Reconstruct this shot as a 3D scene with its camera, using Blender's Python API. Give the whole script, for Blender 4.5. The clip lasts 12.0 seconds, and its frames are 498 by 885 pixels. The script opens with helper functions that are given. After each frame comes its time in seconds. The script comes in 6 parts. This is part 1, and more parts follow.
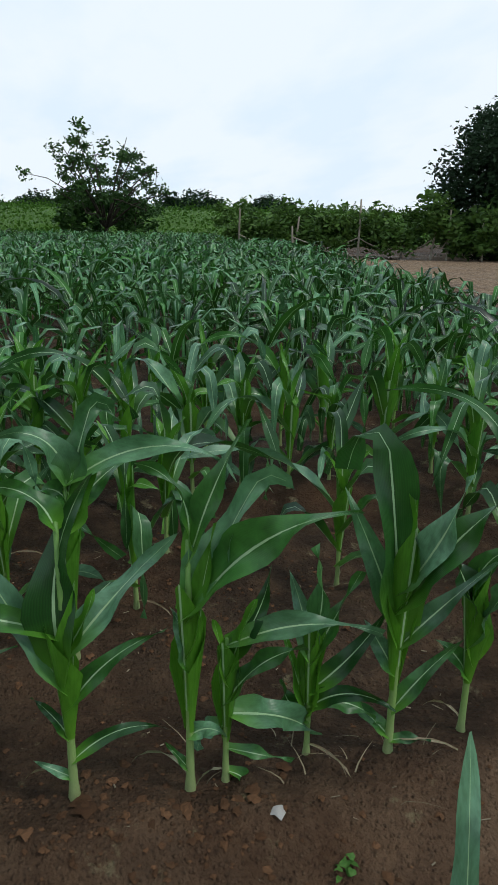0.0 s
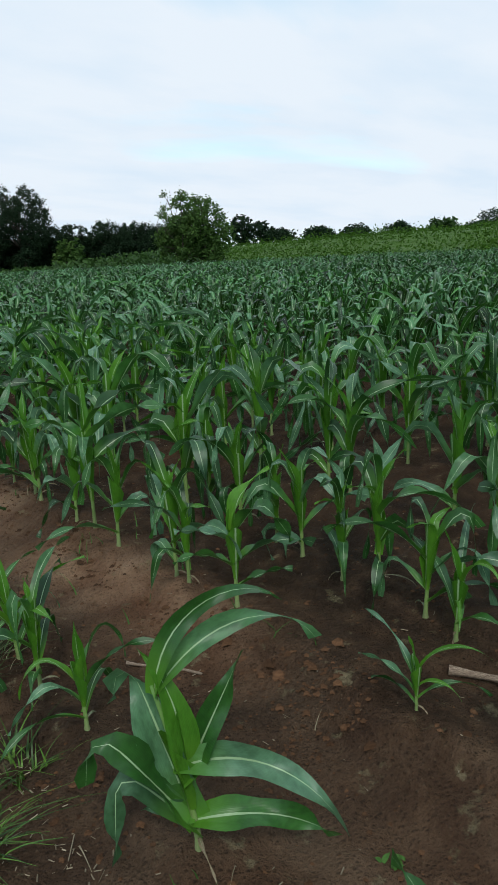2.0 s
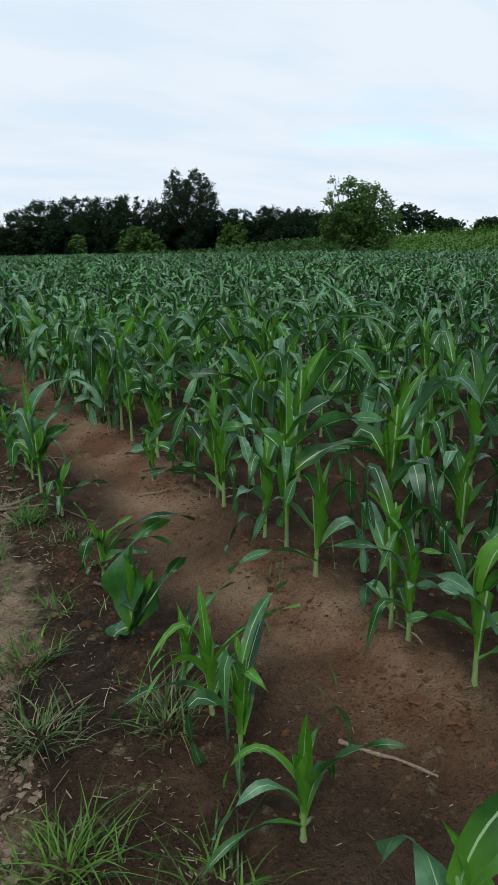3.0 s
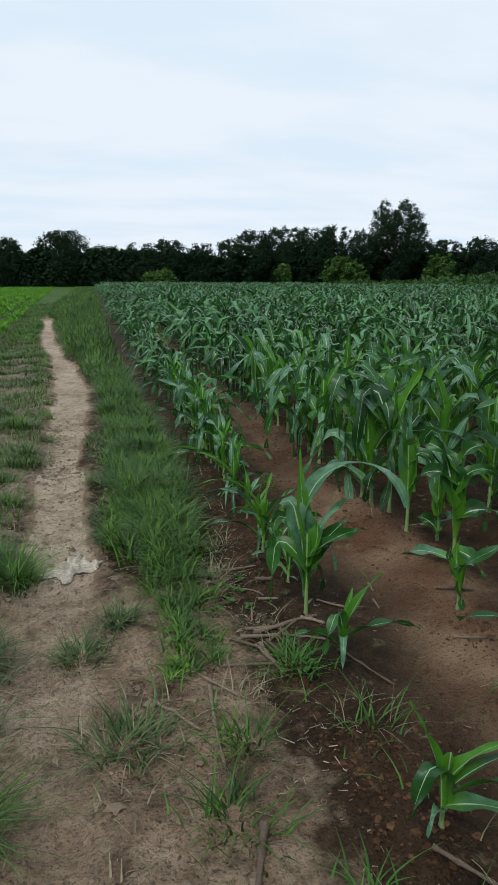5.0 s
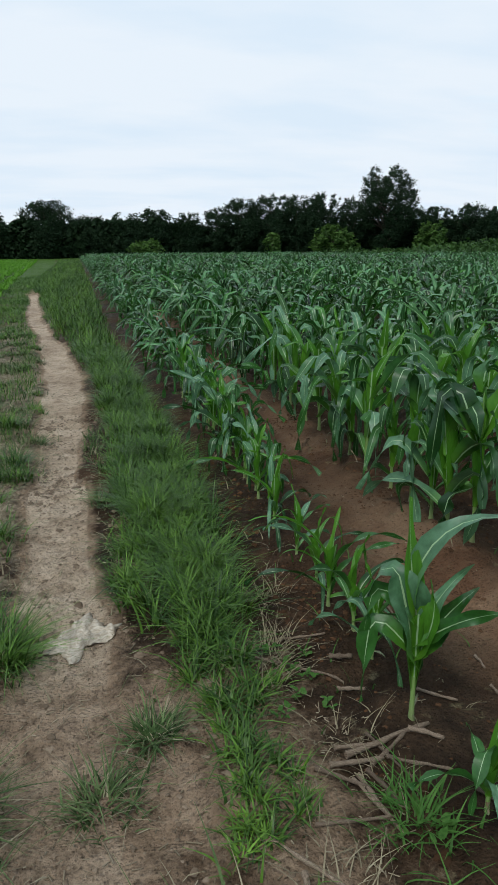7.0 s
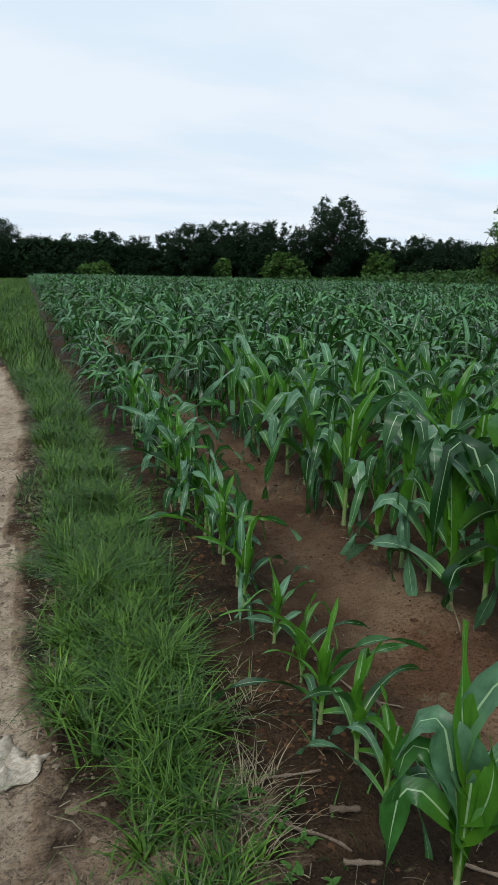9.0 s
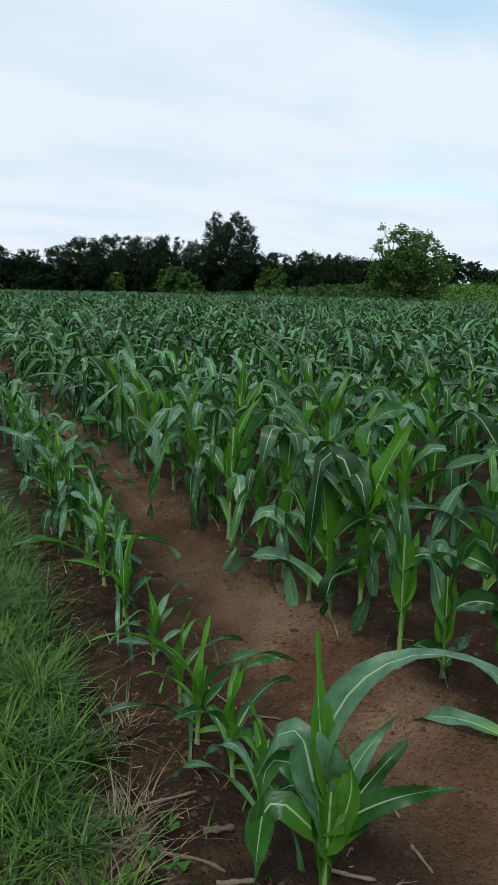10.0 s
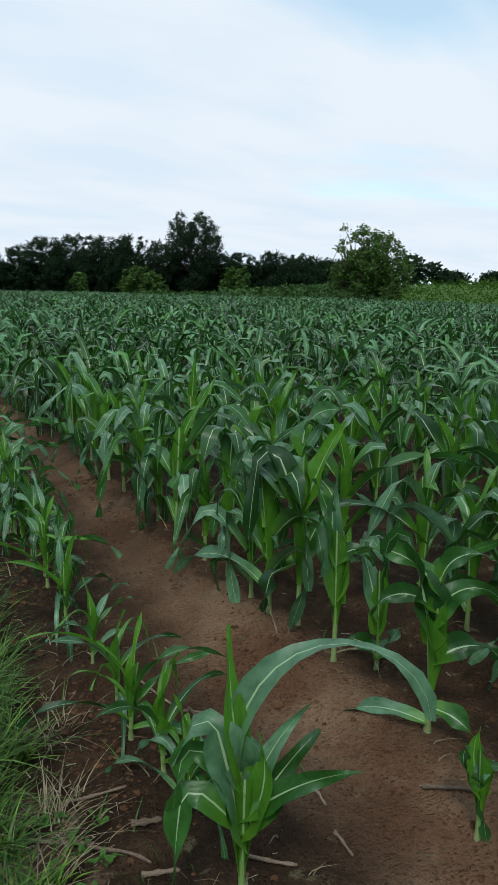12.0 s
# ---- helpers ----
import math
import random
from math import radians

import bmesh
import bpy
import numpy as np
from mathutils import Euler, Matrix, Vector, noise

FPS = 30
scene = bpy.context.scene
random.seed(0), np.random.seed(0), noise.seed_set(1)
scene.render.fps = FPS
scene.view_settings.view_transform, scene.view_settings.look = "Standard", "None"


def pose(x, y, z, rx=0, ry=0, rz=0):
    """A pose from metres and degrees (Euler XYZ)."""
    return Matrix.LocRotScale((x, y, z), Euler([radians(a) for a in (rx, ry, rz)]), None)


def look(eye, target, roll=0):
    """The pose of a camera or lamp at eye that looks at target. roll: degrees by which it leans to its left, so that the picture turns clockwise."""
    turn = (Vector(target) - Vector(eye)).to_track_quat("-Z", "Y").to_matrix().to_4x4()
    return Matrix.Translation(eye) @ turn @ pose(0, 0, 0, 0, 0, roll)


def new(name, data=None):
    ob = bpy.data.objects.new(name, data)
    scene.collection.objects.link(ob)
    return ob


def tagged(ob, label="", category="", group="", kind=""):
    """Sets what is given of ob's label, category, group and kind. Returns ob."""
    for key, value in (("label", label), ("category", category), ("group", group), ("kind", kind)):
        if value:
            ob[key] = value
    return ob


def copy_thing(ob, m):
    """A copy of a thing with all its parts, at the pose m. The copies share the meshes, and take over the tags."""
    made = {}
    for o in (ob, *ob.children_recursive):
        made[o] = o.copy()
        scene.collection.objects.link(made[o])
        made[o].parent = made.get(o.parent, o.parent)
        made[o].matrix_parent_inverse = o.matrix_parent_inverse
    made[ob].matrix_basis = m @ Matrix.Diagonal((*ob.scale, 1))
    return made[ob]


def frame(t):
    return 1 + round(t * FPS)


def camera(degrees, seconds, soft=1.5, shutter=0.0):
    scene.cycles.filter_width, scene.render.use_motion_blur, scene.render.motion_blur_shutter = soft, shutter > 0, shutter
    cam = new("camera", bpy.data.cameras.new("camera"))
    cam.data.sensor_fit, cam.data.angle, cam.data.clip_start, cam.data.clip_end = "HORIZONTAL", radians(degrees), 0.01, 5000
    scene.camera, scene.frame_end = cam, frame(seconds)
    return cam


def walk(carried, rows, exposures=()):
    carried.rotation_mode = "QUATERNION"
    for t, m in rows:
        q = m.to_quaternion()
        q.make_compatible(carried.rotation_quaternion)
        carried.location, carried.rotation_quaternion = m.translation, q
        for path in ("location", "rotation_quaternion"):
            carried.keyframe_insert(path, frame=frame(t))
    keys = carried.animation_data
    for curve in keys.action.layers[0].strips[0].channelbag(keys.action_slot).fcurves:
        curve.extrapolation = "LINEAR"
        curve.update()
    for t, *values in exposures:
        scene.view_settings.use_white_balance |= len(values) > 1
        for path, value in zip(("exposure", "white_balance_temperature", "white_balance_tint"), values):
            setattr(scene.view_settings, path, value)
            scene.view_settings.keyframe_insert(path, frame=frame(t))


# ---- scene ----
cam = camera(39.2, 12.0, soft=0.55)
PATH = [
    (0, (-1.374, 1.136, 1.321), (0.459, 0.607, 0.723), 1.0),
    (0.2, (-1.341, 1.241, 1.322), (0.554, 0.969, 0.742), 1.5),
    (0.5, (-1.302, 1.374, 1.336), (0.615, 1.475, 0.777), -0.1),
    (0.8, (-1.31, 1.516, 1.346), (0.573, 1.904, 0.797), 0.1),
    (1, (-1.353, 1.624, 1.344), (0.475, 2.245, 0.82), 1.3),
    (1.2, (-1.386, 1.736, 1.344), (0.325, 2.589, 0.759), -0.3),
    (1.5, (-1.437, 1.869, 1.334), (0.066, 3.061, 0.768), -0.9),
    (1.7, (-1.457, 1.986, 1.339), (-0.048, 3.291, 0.78), -1.0),
    (2, (-1.536, 2.164, 1.363), (-0.298, 3.642, 0.83), -2.9),
    (2.5, (-1.546, 2.448, 1.368), (-0.528, 4.057, 0.756), 0.5),
    (2.7, (-1.518, 2.567, 1.366), (-0.549, 4.213, 0.776), 0.4),
    (4.3, (-1.498, 3.703, 1.354), (-0.948, 5.574, 0.91), -2.3),
    (4.5, (-1.512, 3.83, 1.356), (-1.039, 5.714, 0.881), -0.0),
    (5, (-1.601, 4.109, 1.364), (-1.179, 6.006, 0.891), 0.3),
    (5.5, (-1.657, 4.31, 1.358), (-1.342, 6.213, 0.831), -1.7),
    (6, (-1.605, 4.561, 1.35), (-1.273, 6.453, 0.794), -1.7),
    (6.5, (-1.601, 4.782, 1.34), (-1.258, 6.666, 0.765), -0.4),
    (7, (-1.674, 5.012, 1.362), (-1.227, 6.881, 0.811), -0.3),
    (7.2, (-1.662, 5.097, 1.361), (-1.203, 6.964, 0.809), 0.5),
    (8.8, (-1.618, 5.589, 1.341), (-1.087, 7.46, 0.877), 0.2),
    (9, (-1.604, 5.615, 1.337), (-1.011, 7.462, 0.853), 1.4),
    (9.5, (-1.533, 5.605, 1.345), (-0.741, 7.393, 0.926), 1.2),
    (10, (-1.507, 5.59, 1.347), (-0.648, 7.341, 0.907), 1.4),
    (10.5, (-1.468, 5.564, 1.346), (-0.647, 7.329, 0.885), 0.9),
    (11, (-1.414, 5.548, 1.349), (-0.538, 7.283, 0.88), 1.8),
    (11.5, (-1.391, 5.514, 1.359), (-0.349, 7.17, 0.941), 1.5),
    (12, (-1.427, 5.5, 1.359), (-0.483, 7.208, 0.921), 1.4),
]
walk(cam, [(t, look(eye, target, roll)) for t, eye, target, roll in PATH], [(0.0, 0.08), (0.6, 0.03), (1.0, 0.0), (12.0, 0.0)])

# ---- world and sun ----
SUN_ELEV, SUN_AZ = 52.0, 215.0
world = bpy.data.worlds.new("overcast_sky")
scene.world = world
world.use_nodes = True
wn, wl = world.node_tree.nodes, world.node_tree.links
wn.clear()


def wnode(kind, **values):
    n = wn.new(kind)
    for key, value in values.items():
        n.inputs[key].default_value = value
    return n


sky = wn.new("ShaderNodeTexSky")
sky.sky_type, sky.sun_disc = "NISHITA", False
sky.sun_elevation, sky.sun_rotation = radians(SUN_ELEV), radians(SUN_AZ)
sky.air_density, sky.dust_density, sky.ozone_density = 1.0, 0.6, 2.0
coord = wn.new("ShaderNodeTexCoord")
split = wn.new("ShaderNodeSeparateXYZ")
wl.new(coord.outputs["Generated"], split.inputs[0])
lift = wn.new("ShaderNodeMath")
lift.operation = "ADD"
lift.inputs[1].default_value = 0.16
wl.new(split.outputs["Z"], lift.inputs[0])
up = wn.new("ShaderNodeMath")
up.operation = "MAXIMUM"
up.inputs[1].default_value = 0.06
wl.new(lift.outputs[0], up.inputs[0])
flat = wn.new("ShaderNodeVectorMath")
flat.operation = "DIVIDE"
joinv = wn.new("ShaderNodeCombineXYZ")
for axis in ("X", "Y", "Z"):
    wl.new(up.outputs[0], joinv.inputs[axis])
wl.new(coord.outputs["Generated"], flat.inputs[0])
wl.new(joinv.outputs[0], flat.inputs[1])
stretch = wn.new("ShaderNodeMapping")
stretch.inputs["Rotation"].default_value = (0, 0, 0.5)
stretch.inputs["Scale"].default_value = (0.5, 0.95, 0.0)
stretch.inputs["Location"].default_value = (3.1, 1.7, 0.0)
wl.new(flat.outputs[0], stretch.inputs["Vector"])
cloud = wnode("ShaderNodeTexNoise", Scale=0.8, Detail=6.0, Roughness=0.5, Distortion=0.3)
wl.new(stretch.outputs[0], cloud.inputs["Vector"])
ramp = wn.new("ShaderNodeValToRGB")
ramp.color_ramp.elements[0].position, ramp.color_ramp.elements[1].position = 0.36, 0.50
rise = wnode("ShaderNodeMapRange", **{"From Min": 0.14, "From Max": 0.40, "To Min": 0.16, "To Max": -0.09})
wl.new(split.outputs["Z"], rise.inputs["Value"])
thick = wn.new("ShaderNodeMath")
thick.operation = "ADD"
wl.new(cloud.outputs["Fac"], thick.inputs[0])
wl.new(rise.outputs[0], thick.inputs[1])
wl.new(thick.outputs[0], ramp.inputs[0])
shade = wnode("ShaderNodeTexNoise", Scale=1.9, Detail=6.0, Roughness=0.5)
wl.new(stretch.outputs[0], shade.inputs["Vector"])
grey = wn.new("ShaderNodeValToRGB")
grey.color_ramp.elements[0].position, grey.color_ramp.elements[0].color = 0.36, (0.715, 0.838, 0.962, 1)
grey.color_ramp.elements[1].position, grey.color_ramp.elements[1].color = 0.56, (0.81, 0.893, 0.98, 1)
wl.new(shade.outputs["Fac"], grey.inputs[0])
blue = wn.new("ShaderNodeBackground")
blue.inputs["Strength"].default_value = 0.15
tint = wn.new("ShaderNodeMix")
tint.data_type, tint.blend_type = "RGBA", "MULTIPLY"
tint.inputs[0].default_value, tint.inputs[7].default_value = 1.0, (0.86, 1.42, 1.30, 1)
wl.new(sky.outputs[0], tint.inputs[6])
wl.new(tint.outputs[2], blue.inputs[0])
white = wn.new("ShaderNodeBackground")
white.inputs["Strength"].default_value = 1.0
wl.new(grey.outputs[0], white.inputs[0])
part_cloud = wn.new("ShaderNodeMath")
part_cloud.operation = "MULTIPLY_ADD"
part_cloud.inputs[1].default_value, part_cloud.inputs[2].default_value = 0.45, 0.55
wl.new(ramp.outputs[0], part_cloud.inputs[0])
mixw = wn.new("ShaderNodeMixShader")
wl.new(part_cloud.outputs[0], mixw.inputs[0])
wl.new(blue.outputs[0], mixw.inputs[1])
wl.new(white.outputs[0], mixw.inputs[2])
outw = wn.new("ShaderNodeOutputWorld")
wl.new(mixw.outputs[0], outw.inputs[0])

lamp = bpy.data.lights.new("sun", "SUN")
lamp.energy, lamp.angle, lamp.color = 1.5, radians(11), (1.0, 0.97, 0.92)
sun = new("sun", lamp)
sx = math.sin(radians(SUN_AZ)) * math.cos(radians(SUN_ELEV))
sy = math.cos(radians(SUN_AZ)) * math.cos(radians(SUN_ELEV))
sun.matrix_world = look((sx * 50, sy * 50, 50 * math.sin(radians(SUN_ELEV))), (0, 0, 0))


# ---- materials ----
class Mat:
    """A small builder for node materials."""

    def __init__(self, name, rough=0.7, spec=0.3):
        self.m = bpy.data.materials.new(name)
        self.m.use_nodes = True
        self.n, self.l = self.m.node_tree.nodes, self.m.node_tree.links
        self.b = self.n["Principled BSDF"]
        self.b.inputs["Roughness"].default_value = rough
        self.b.inputs["Specular IOR Level"].default_value = spec

    def node(self, kind, **values):
        n = self.n.new(kind)
        for key, value in values.items():
            n.inputs[key.replace("_", " ")].default_value = value
        return n

    def link(self, a, b):
        self.l.new(a, b)

    def noise(self, scale, detail=5.0, rough=0.55, vec=None, distortion=0.0):
        n = self.node("ShaderNodeTexNoise", Scale=scale, Detail=detail, Roughness=rough, Distortion=distortion)
        if vec is not None:
            self.link(vec, n.inputs["Vector"])
        return n.outputs["Fac"]

    def ramp(self, fac, *stops):
        r = self.n.new("ShaderNodeValToRGB")
        els = r.color_ramp.elements
        while len(els) < len(stops):
            els.new(0.5)
        for e, (p, c) in zip(els, stops):
            e.position = p
            e.color = (*c, 1) if len(c) == 3 else c
        self.link(fac, r.inputs[0])
        return r.outputs[0]

    def grey(self, fac, lo, hi, a=0.0, b=1.0):
        n = self.node("ShaderNodeMapRange")
        for key, value in (("From Min", lo), ("From Max", hi), ("To Min", a), ("To Max", b)):
            n.inputs[key].default_value = value
        self.link(fac, n.inputs["Value"])
        return n.outputs[0]

    def mix(self, fac, a, b, blend="MIX"):
        n = self.n.new("ShaderNodeMix")
        n.data_type, n.blend_type = "RGBA", blend
        for slot, v in ((0, fac), (6, a), (7, b)):
            if isinstance(v, (int, float)):
                n.inputs[slot].default_value = v
            elif isinstance(v, tuple):
                n.inputs[slot].default_value = (*v, 1)
            else:
                self.link(v, n.inputs[slot])
        return n.outputs[2]

    def math(self, op, a, b=0.0):
        n = self.n.new("ShaderNodeMath")
        n.operation = op
        for slot, v in ((0, a), (1, b)):
            if isinstance(v, (int, float)):
                n.inputs[slot].default_value = v
            else:
                self.link(v, n.inputs[slot])
        return n.outputs[0]

    def place(self):
        return self.n.new("ShaderNodeNewGeometry").outputs["Position"]

    def uv(self):
        return self.n.new("ShaderNodeUVMap").outputs[0]

    def chance(self):
        return self.n.new("ShaderNodeObjectInfo").outputs["Random"]

    def island(self):
        return self.n.new("ShaderNodeNewGeometry").outputs["Random Per Island"]

    def colour(self, c):
        self.link(c, self.b.inputs["Base Color"])

    def bump(self, h, strength=0.3, distance=0.01):
        n = self.node("ShaderNodeBump", Strength=strength, Distance=distance)
        self.link(h, n.inputs["Height"])
        self.link(n.outputs[0], self.b.inputs["Normal"])

    def leafy(self, amount, c):
        """Lets light through a thin leaf."""
        tr = self.n.new("ShaderNodeBsdfTranslucent")
        if isinstance(c, tuple):
            tr.inputs[0].default_value = (*c, 1)
        else:
            self.link(c, tr.inputs[0])
        mx = self.n.new("ShaderNodeMixShader")
        mx.inputs[0].default_value = amount
        out = self.n["Material Output"]
        self.link(self.b.outputs[0], mx.inputs[1])
        self.link(tr.outputs[0], mx.inputs[2])
        self.link(mx.outputs[0], out.inputs[0])


def corn_leaf_material(name, deep, fresh, base, joined=False, glow=0.2, sheen_tone=(0.085, 0.200, 0.115)):
    k = Mat(name, rough=0.36, spec=0.42)
    uv = k.uv()
    sep = k.n.new("ShaderNodeSeparateXYZ")
    k.link(uv, sep.inputs[0])
    u, v = sep.outputs[0], sep.outputs[1]
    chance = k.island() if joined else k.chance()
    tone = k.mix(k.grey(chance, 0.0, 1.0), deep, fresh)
    # pale sky sheen painted into the colour of some leaves
    pale = k.math("FRACT", k.math("MULTIPLY", chance, 7.31))
    tone = k.mix(k.grey(pale, 0.48, 0.94, 0.0, 0.75), tone, sheen_tone)
    patch = k.noise(9.0, 4.0)
    tone = k.mix(k.grey(patch, 0.35, 0.75, 0.0, 0.6), tone, tuple(c * 0.55 for c in deep))
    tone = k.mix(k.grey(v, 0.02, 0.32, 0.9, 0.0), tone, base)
    if not joined:
        wave = k.node("ShaderNodeTexWave", Scale=7.0, Distortion=0.6, Detail=1.0)
        k.link(uv, wave.inputs["Vector"])
        tone = k.mix(k.grey(wave.outputs["Fac"], 0.3, 1.0, 0.0, 0.14), tone, fresh)
        spots = k.noise(140.0, 2.0)
        tone = k.mix(k.grey(spots, 0.70, 0.78, 0.0, 0.35), tone, (0.22, 0.20, 0.07))
        k.bump(wave.outputs["Fac"], 0.12, 0.002)
    off = k.math("ABSOLUTE", k.math("SUBTRACT", u, 0.5))
    wide = k.grey(v, 0.0, 1.0, 0.046, 0.008)
    rib = k.math("GREATER_THAN", wide, off)
    tone = k.mix(k.math("MULTIPLY", rib, 0.9), tone, (0.36, 0.52, 0.28))
    k.colour(tone)
    k.leafy(glow, k.mix(0.25, tone, (0.09, 0.30, 0.012)))
    return k.m


M = {}
M["leaf"] = corn_leaf_material("corn_leaf", (0.008, 0.040, 0.010), (0.046, 0.165, 0.029), (0.105, 0.285, 0.022), sheen_tone=(0.165, 0.33, 0.20))
M["leaf_young"] = corn_leaf_material("corn_leaf_young", (0.055, 0.190, 0.014), (0.100, 0.280, 0.022), (0.140, 0.325, 0.027), glow=0.3, sheen_tone=(0.08, 0.24, 0.025))
# near-black deep tone and dark leaf bases put the canopy's gap shade into colour
M["leaf_far"] = corn_leaf_material("corn_leaf_joined", (0.0015, 0.009, 0.002), (0.052, 0.205, 0.024), (0.014, 0.075, 0.004), joined=True, glow=0.14, sheen_tone=(0.125, 0.310, 0.145))
M["leaf_dry"] = corn_leaf_material("corn_leaf_dry", (0.20, 0.14, 0.08), (0.30, 0.23, 0.14), (0.22, 0.18, 0.10))

k = Mat("corn_stalk", 0.5, 0.35)
v = k.n.new("ShaderNodeSeparateXYZ")
k.link(k.uv(), v.inputs[0])
c = k.ramp(v.outputs[1], (0.0, (0.17, 0.13, 0.09)), (0.10, (0.24, 0.27, 0.13)), (0.55, (0.20, 0.32, 0.09)), (1.0, (0.11, 0.25, 0.05)))
c = k.mix(k.grey(k.noise(30.0), 0.4, 0.7, 0.0, 0.4), c, (0.12, 0.15, 0.06))
k.colour(c)
k.bump(k.noise(60.0), 0.2, 0.003)
M["stalk"] = k.m

# soil, sandy path and turf soil in one sheet, told apart by the cover attribute
k = Mat("field_earth", 0.85, 0.10)
p = k.place()
cover = k.n.new("ShaderNodeVertexColor")
cover.layer_name = "cover"
csep = k.n.new("ShaderNodeSeparateColor")
k.link(cover.outputs[0], csep.inputs[0])
fine, broad, mid = k.noise(55.0, 8.0, 0.65, p), k.noise(0.9, 4.0, 0.5, p), k.noise(7.0, 6.0, 0.6, p)
soil = k.ramp(mid, (0.28, (0.016, 0.0098, 0.006)), (0.5, (0.044, 0.027, 0.016)), (0.72, (0.098, 0.060, 0.034)))
soil = k.mix(k.grey(broad, 0.45, 0.70, 0.0, 0.45), soil, (0.130, 0.066, 0.034))
cake = k.noise(2.6, 5.0, 0.55, p)
# cover alpha: drier crust, with lit brightness painted into its colour
soil = k.mix(k.math("MULTIPLY", cover.outputs[1], k.grey(cake, 0.30, 0.62, 0.55, 1.0)), soil, k.ramp(cake, (0.35, (0.255, 0.125, 0.068)), (0.65, (0.410, 0.262, 0.160))))
soil = k.mix(k.grey(fine, 0.52, 0.8, 0.0, 0.4), soil, (0.13, 0.085, 0.052))
soil = k.mix(k.grey(fine, 0.46, 0.30, 0.0, 0.5), soil, (0.022, 0.013, 0.008))
sand = k.ramp(mid, (0.25, (0.27, 0.190, 0.125)), (0.45, (0.56, 0.42, 0.295)), (0.75, (0.74, 0.59, 0.44)))
blot = k.noise(16.0, 6.0, 0.65, p)
sand = k.mix(k.grey(blot, 0.44, 0.30, 0.0, 0.6), sand, (0.17, 0.112, 0.075))
sand = k.mix(k.grey(fine, 0.47, 0.30, 0.0, 0.8), sand, (0.12, 0.08, 0.055))
crust = k.ramp(mid, (0.25, (0.20, 0.132, 0.084)), (0.5, (0.345, 0.236, 0.153)), (0.75, (0.52, 0.375, 0.255)))
crust = k.mix(k.grey(blot, 0.46, 0.30, 0.0, 0.7), crust, (0.095, 0.062, 0.042))
crust = k.mix(k.grey(fine, 0.47, 0.30, 0.0, 0.8), crust, (0.05, 0.034, 0.024))
sand = k.mix(k.grey(csep.outputs[0], 0.84, 0.95), crust, sand)
turf = k.ramp(mid, (0.3, (0.034, 0.078, 0.010)), (0.5, (0.052, 0.112, 0.014)), (0.7, (0.078, 0.145, 0.021)))
dry = k.ramp(k.noise(22.0, 7.0, 0.7, p), (0.3, (0.12, 0.092, 0.056)), (0.5, (0.30, 0.245, 0.16)), (0.68, (0.50, 0.43, 0.30)))


def edge(channel):
    """A cover channel with a ragged border."""
    return k.grey(k.math("ADD", channel, k.math("MULTIPLY", k.math("SUBTRACT", k.noise(9.0, 8.0, 0.7, p), 0.5), 2.2)), 0.22, 0.78)


grit = k.n.new("ShaderNodeTexVoronoi")
grit.inputs["Scale"].default_value = 75.0
k.link(p, grit.inputs["Vector"])
crumb = k.grey(grit.outputs["Distance"], 0.08, 0.42, 1.0, 0.0)
cell = k.n.new("ShaderNodeSeparateColor")
k.link(grit.outputs["Color"], cell.inputs[0])
lit = k.math("MULTIPLY", crumb, k.grey(cell.outputs[0], 0.84, 0.97, 0.0, 0.7))
dim = k.math("MULTIPLY", crumb, k.grey(cell.outputs[1], 0.78, 0.92, 0.0, 0.5))
soil = k.mix(lit, soil, (0.19, 0.125, 0.078))
soil = k.mix(dim, soil, (0.018, 0.011, 0.007))
sand = k.mix(k.math("MULTIPLY", lit, 0.7), sand, (0.50, 0.40, 0.30))
sand = k.mix(k.math("MULTIPLY", dim, 0.6), sand, (0.095, 0.064, 0.042))
base = k.mix(edge(csep.outputs[1]), soil, dry)
base = k.mix(edge(csep.outputs[2]), base, turf)
base = k.mix(edge(csep.outputs[0]), base, sand)
k.colour(base)
k.bump(k.math("ADD", k.math("ADD", k.math("MULTIPLY", mid, 0.6), fine), k.math("MULTIPLY", crumb, 0.35)), 1.0, 0.04)
k.link(k.grey(broad, 0.3, 0.7, 0.55, 0.9), k.b.inputs["Roughness"])
M["earth"] = k.m


def plain(name, lo, hi, rough=0.8, scale=12.0, bump=0.3, joined=False, through_light=0.0, spec=0.12, vary=0.75):
    k = Mat(name, rough, spec)
    f = k.noise(scale, 5.0)
    c = k.mix(k.grey(f, 0.3, 0.7), lo, hi)
    r = k.island() if joined else k.chance()
    c = k.mix(k.grey(r, 0.0, 1.0, 0.0, vary), c, tuple(0.5 * v for v in lo))
    k.colour(c)
    if bump:
        k.bump(k.noise(scale * 4, 4.0), bump, 0.01)
    if through_light:
        k.leafy(through_light, c)
    return k.m


M["grass"] = plain("verge_grass", (0.026, 0.080, 0.010), (0.185, 0.345, 0.046), 0.42, 9.0, 0.0, True, 0.12, 0.25, 0.97)
M["grass_dull"] = plain("trodden_grass", (0.050, 0.100, 0.026), (0.20, 0.26, 0.105), 0.6, 14.0, 0.0, True, 0.12, 0.15, 0.9)
M["grass_dry"] = plain("dry_grass", (0.25, 0.205, 0.125), (0.46, 0.40, 0.27), 0.7, 3.0, 0.0, True, 0.15)
M["seedling"] = plain("young_crop_leaf", (0.10, 0.27, 0.02), (0.19, 0.42, 0.045), 0.5, 2.0, 0.0, True, 0.3)
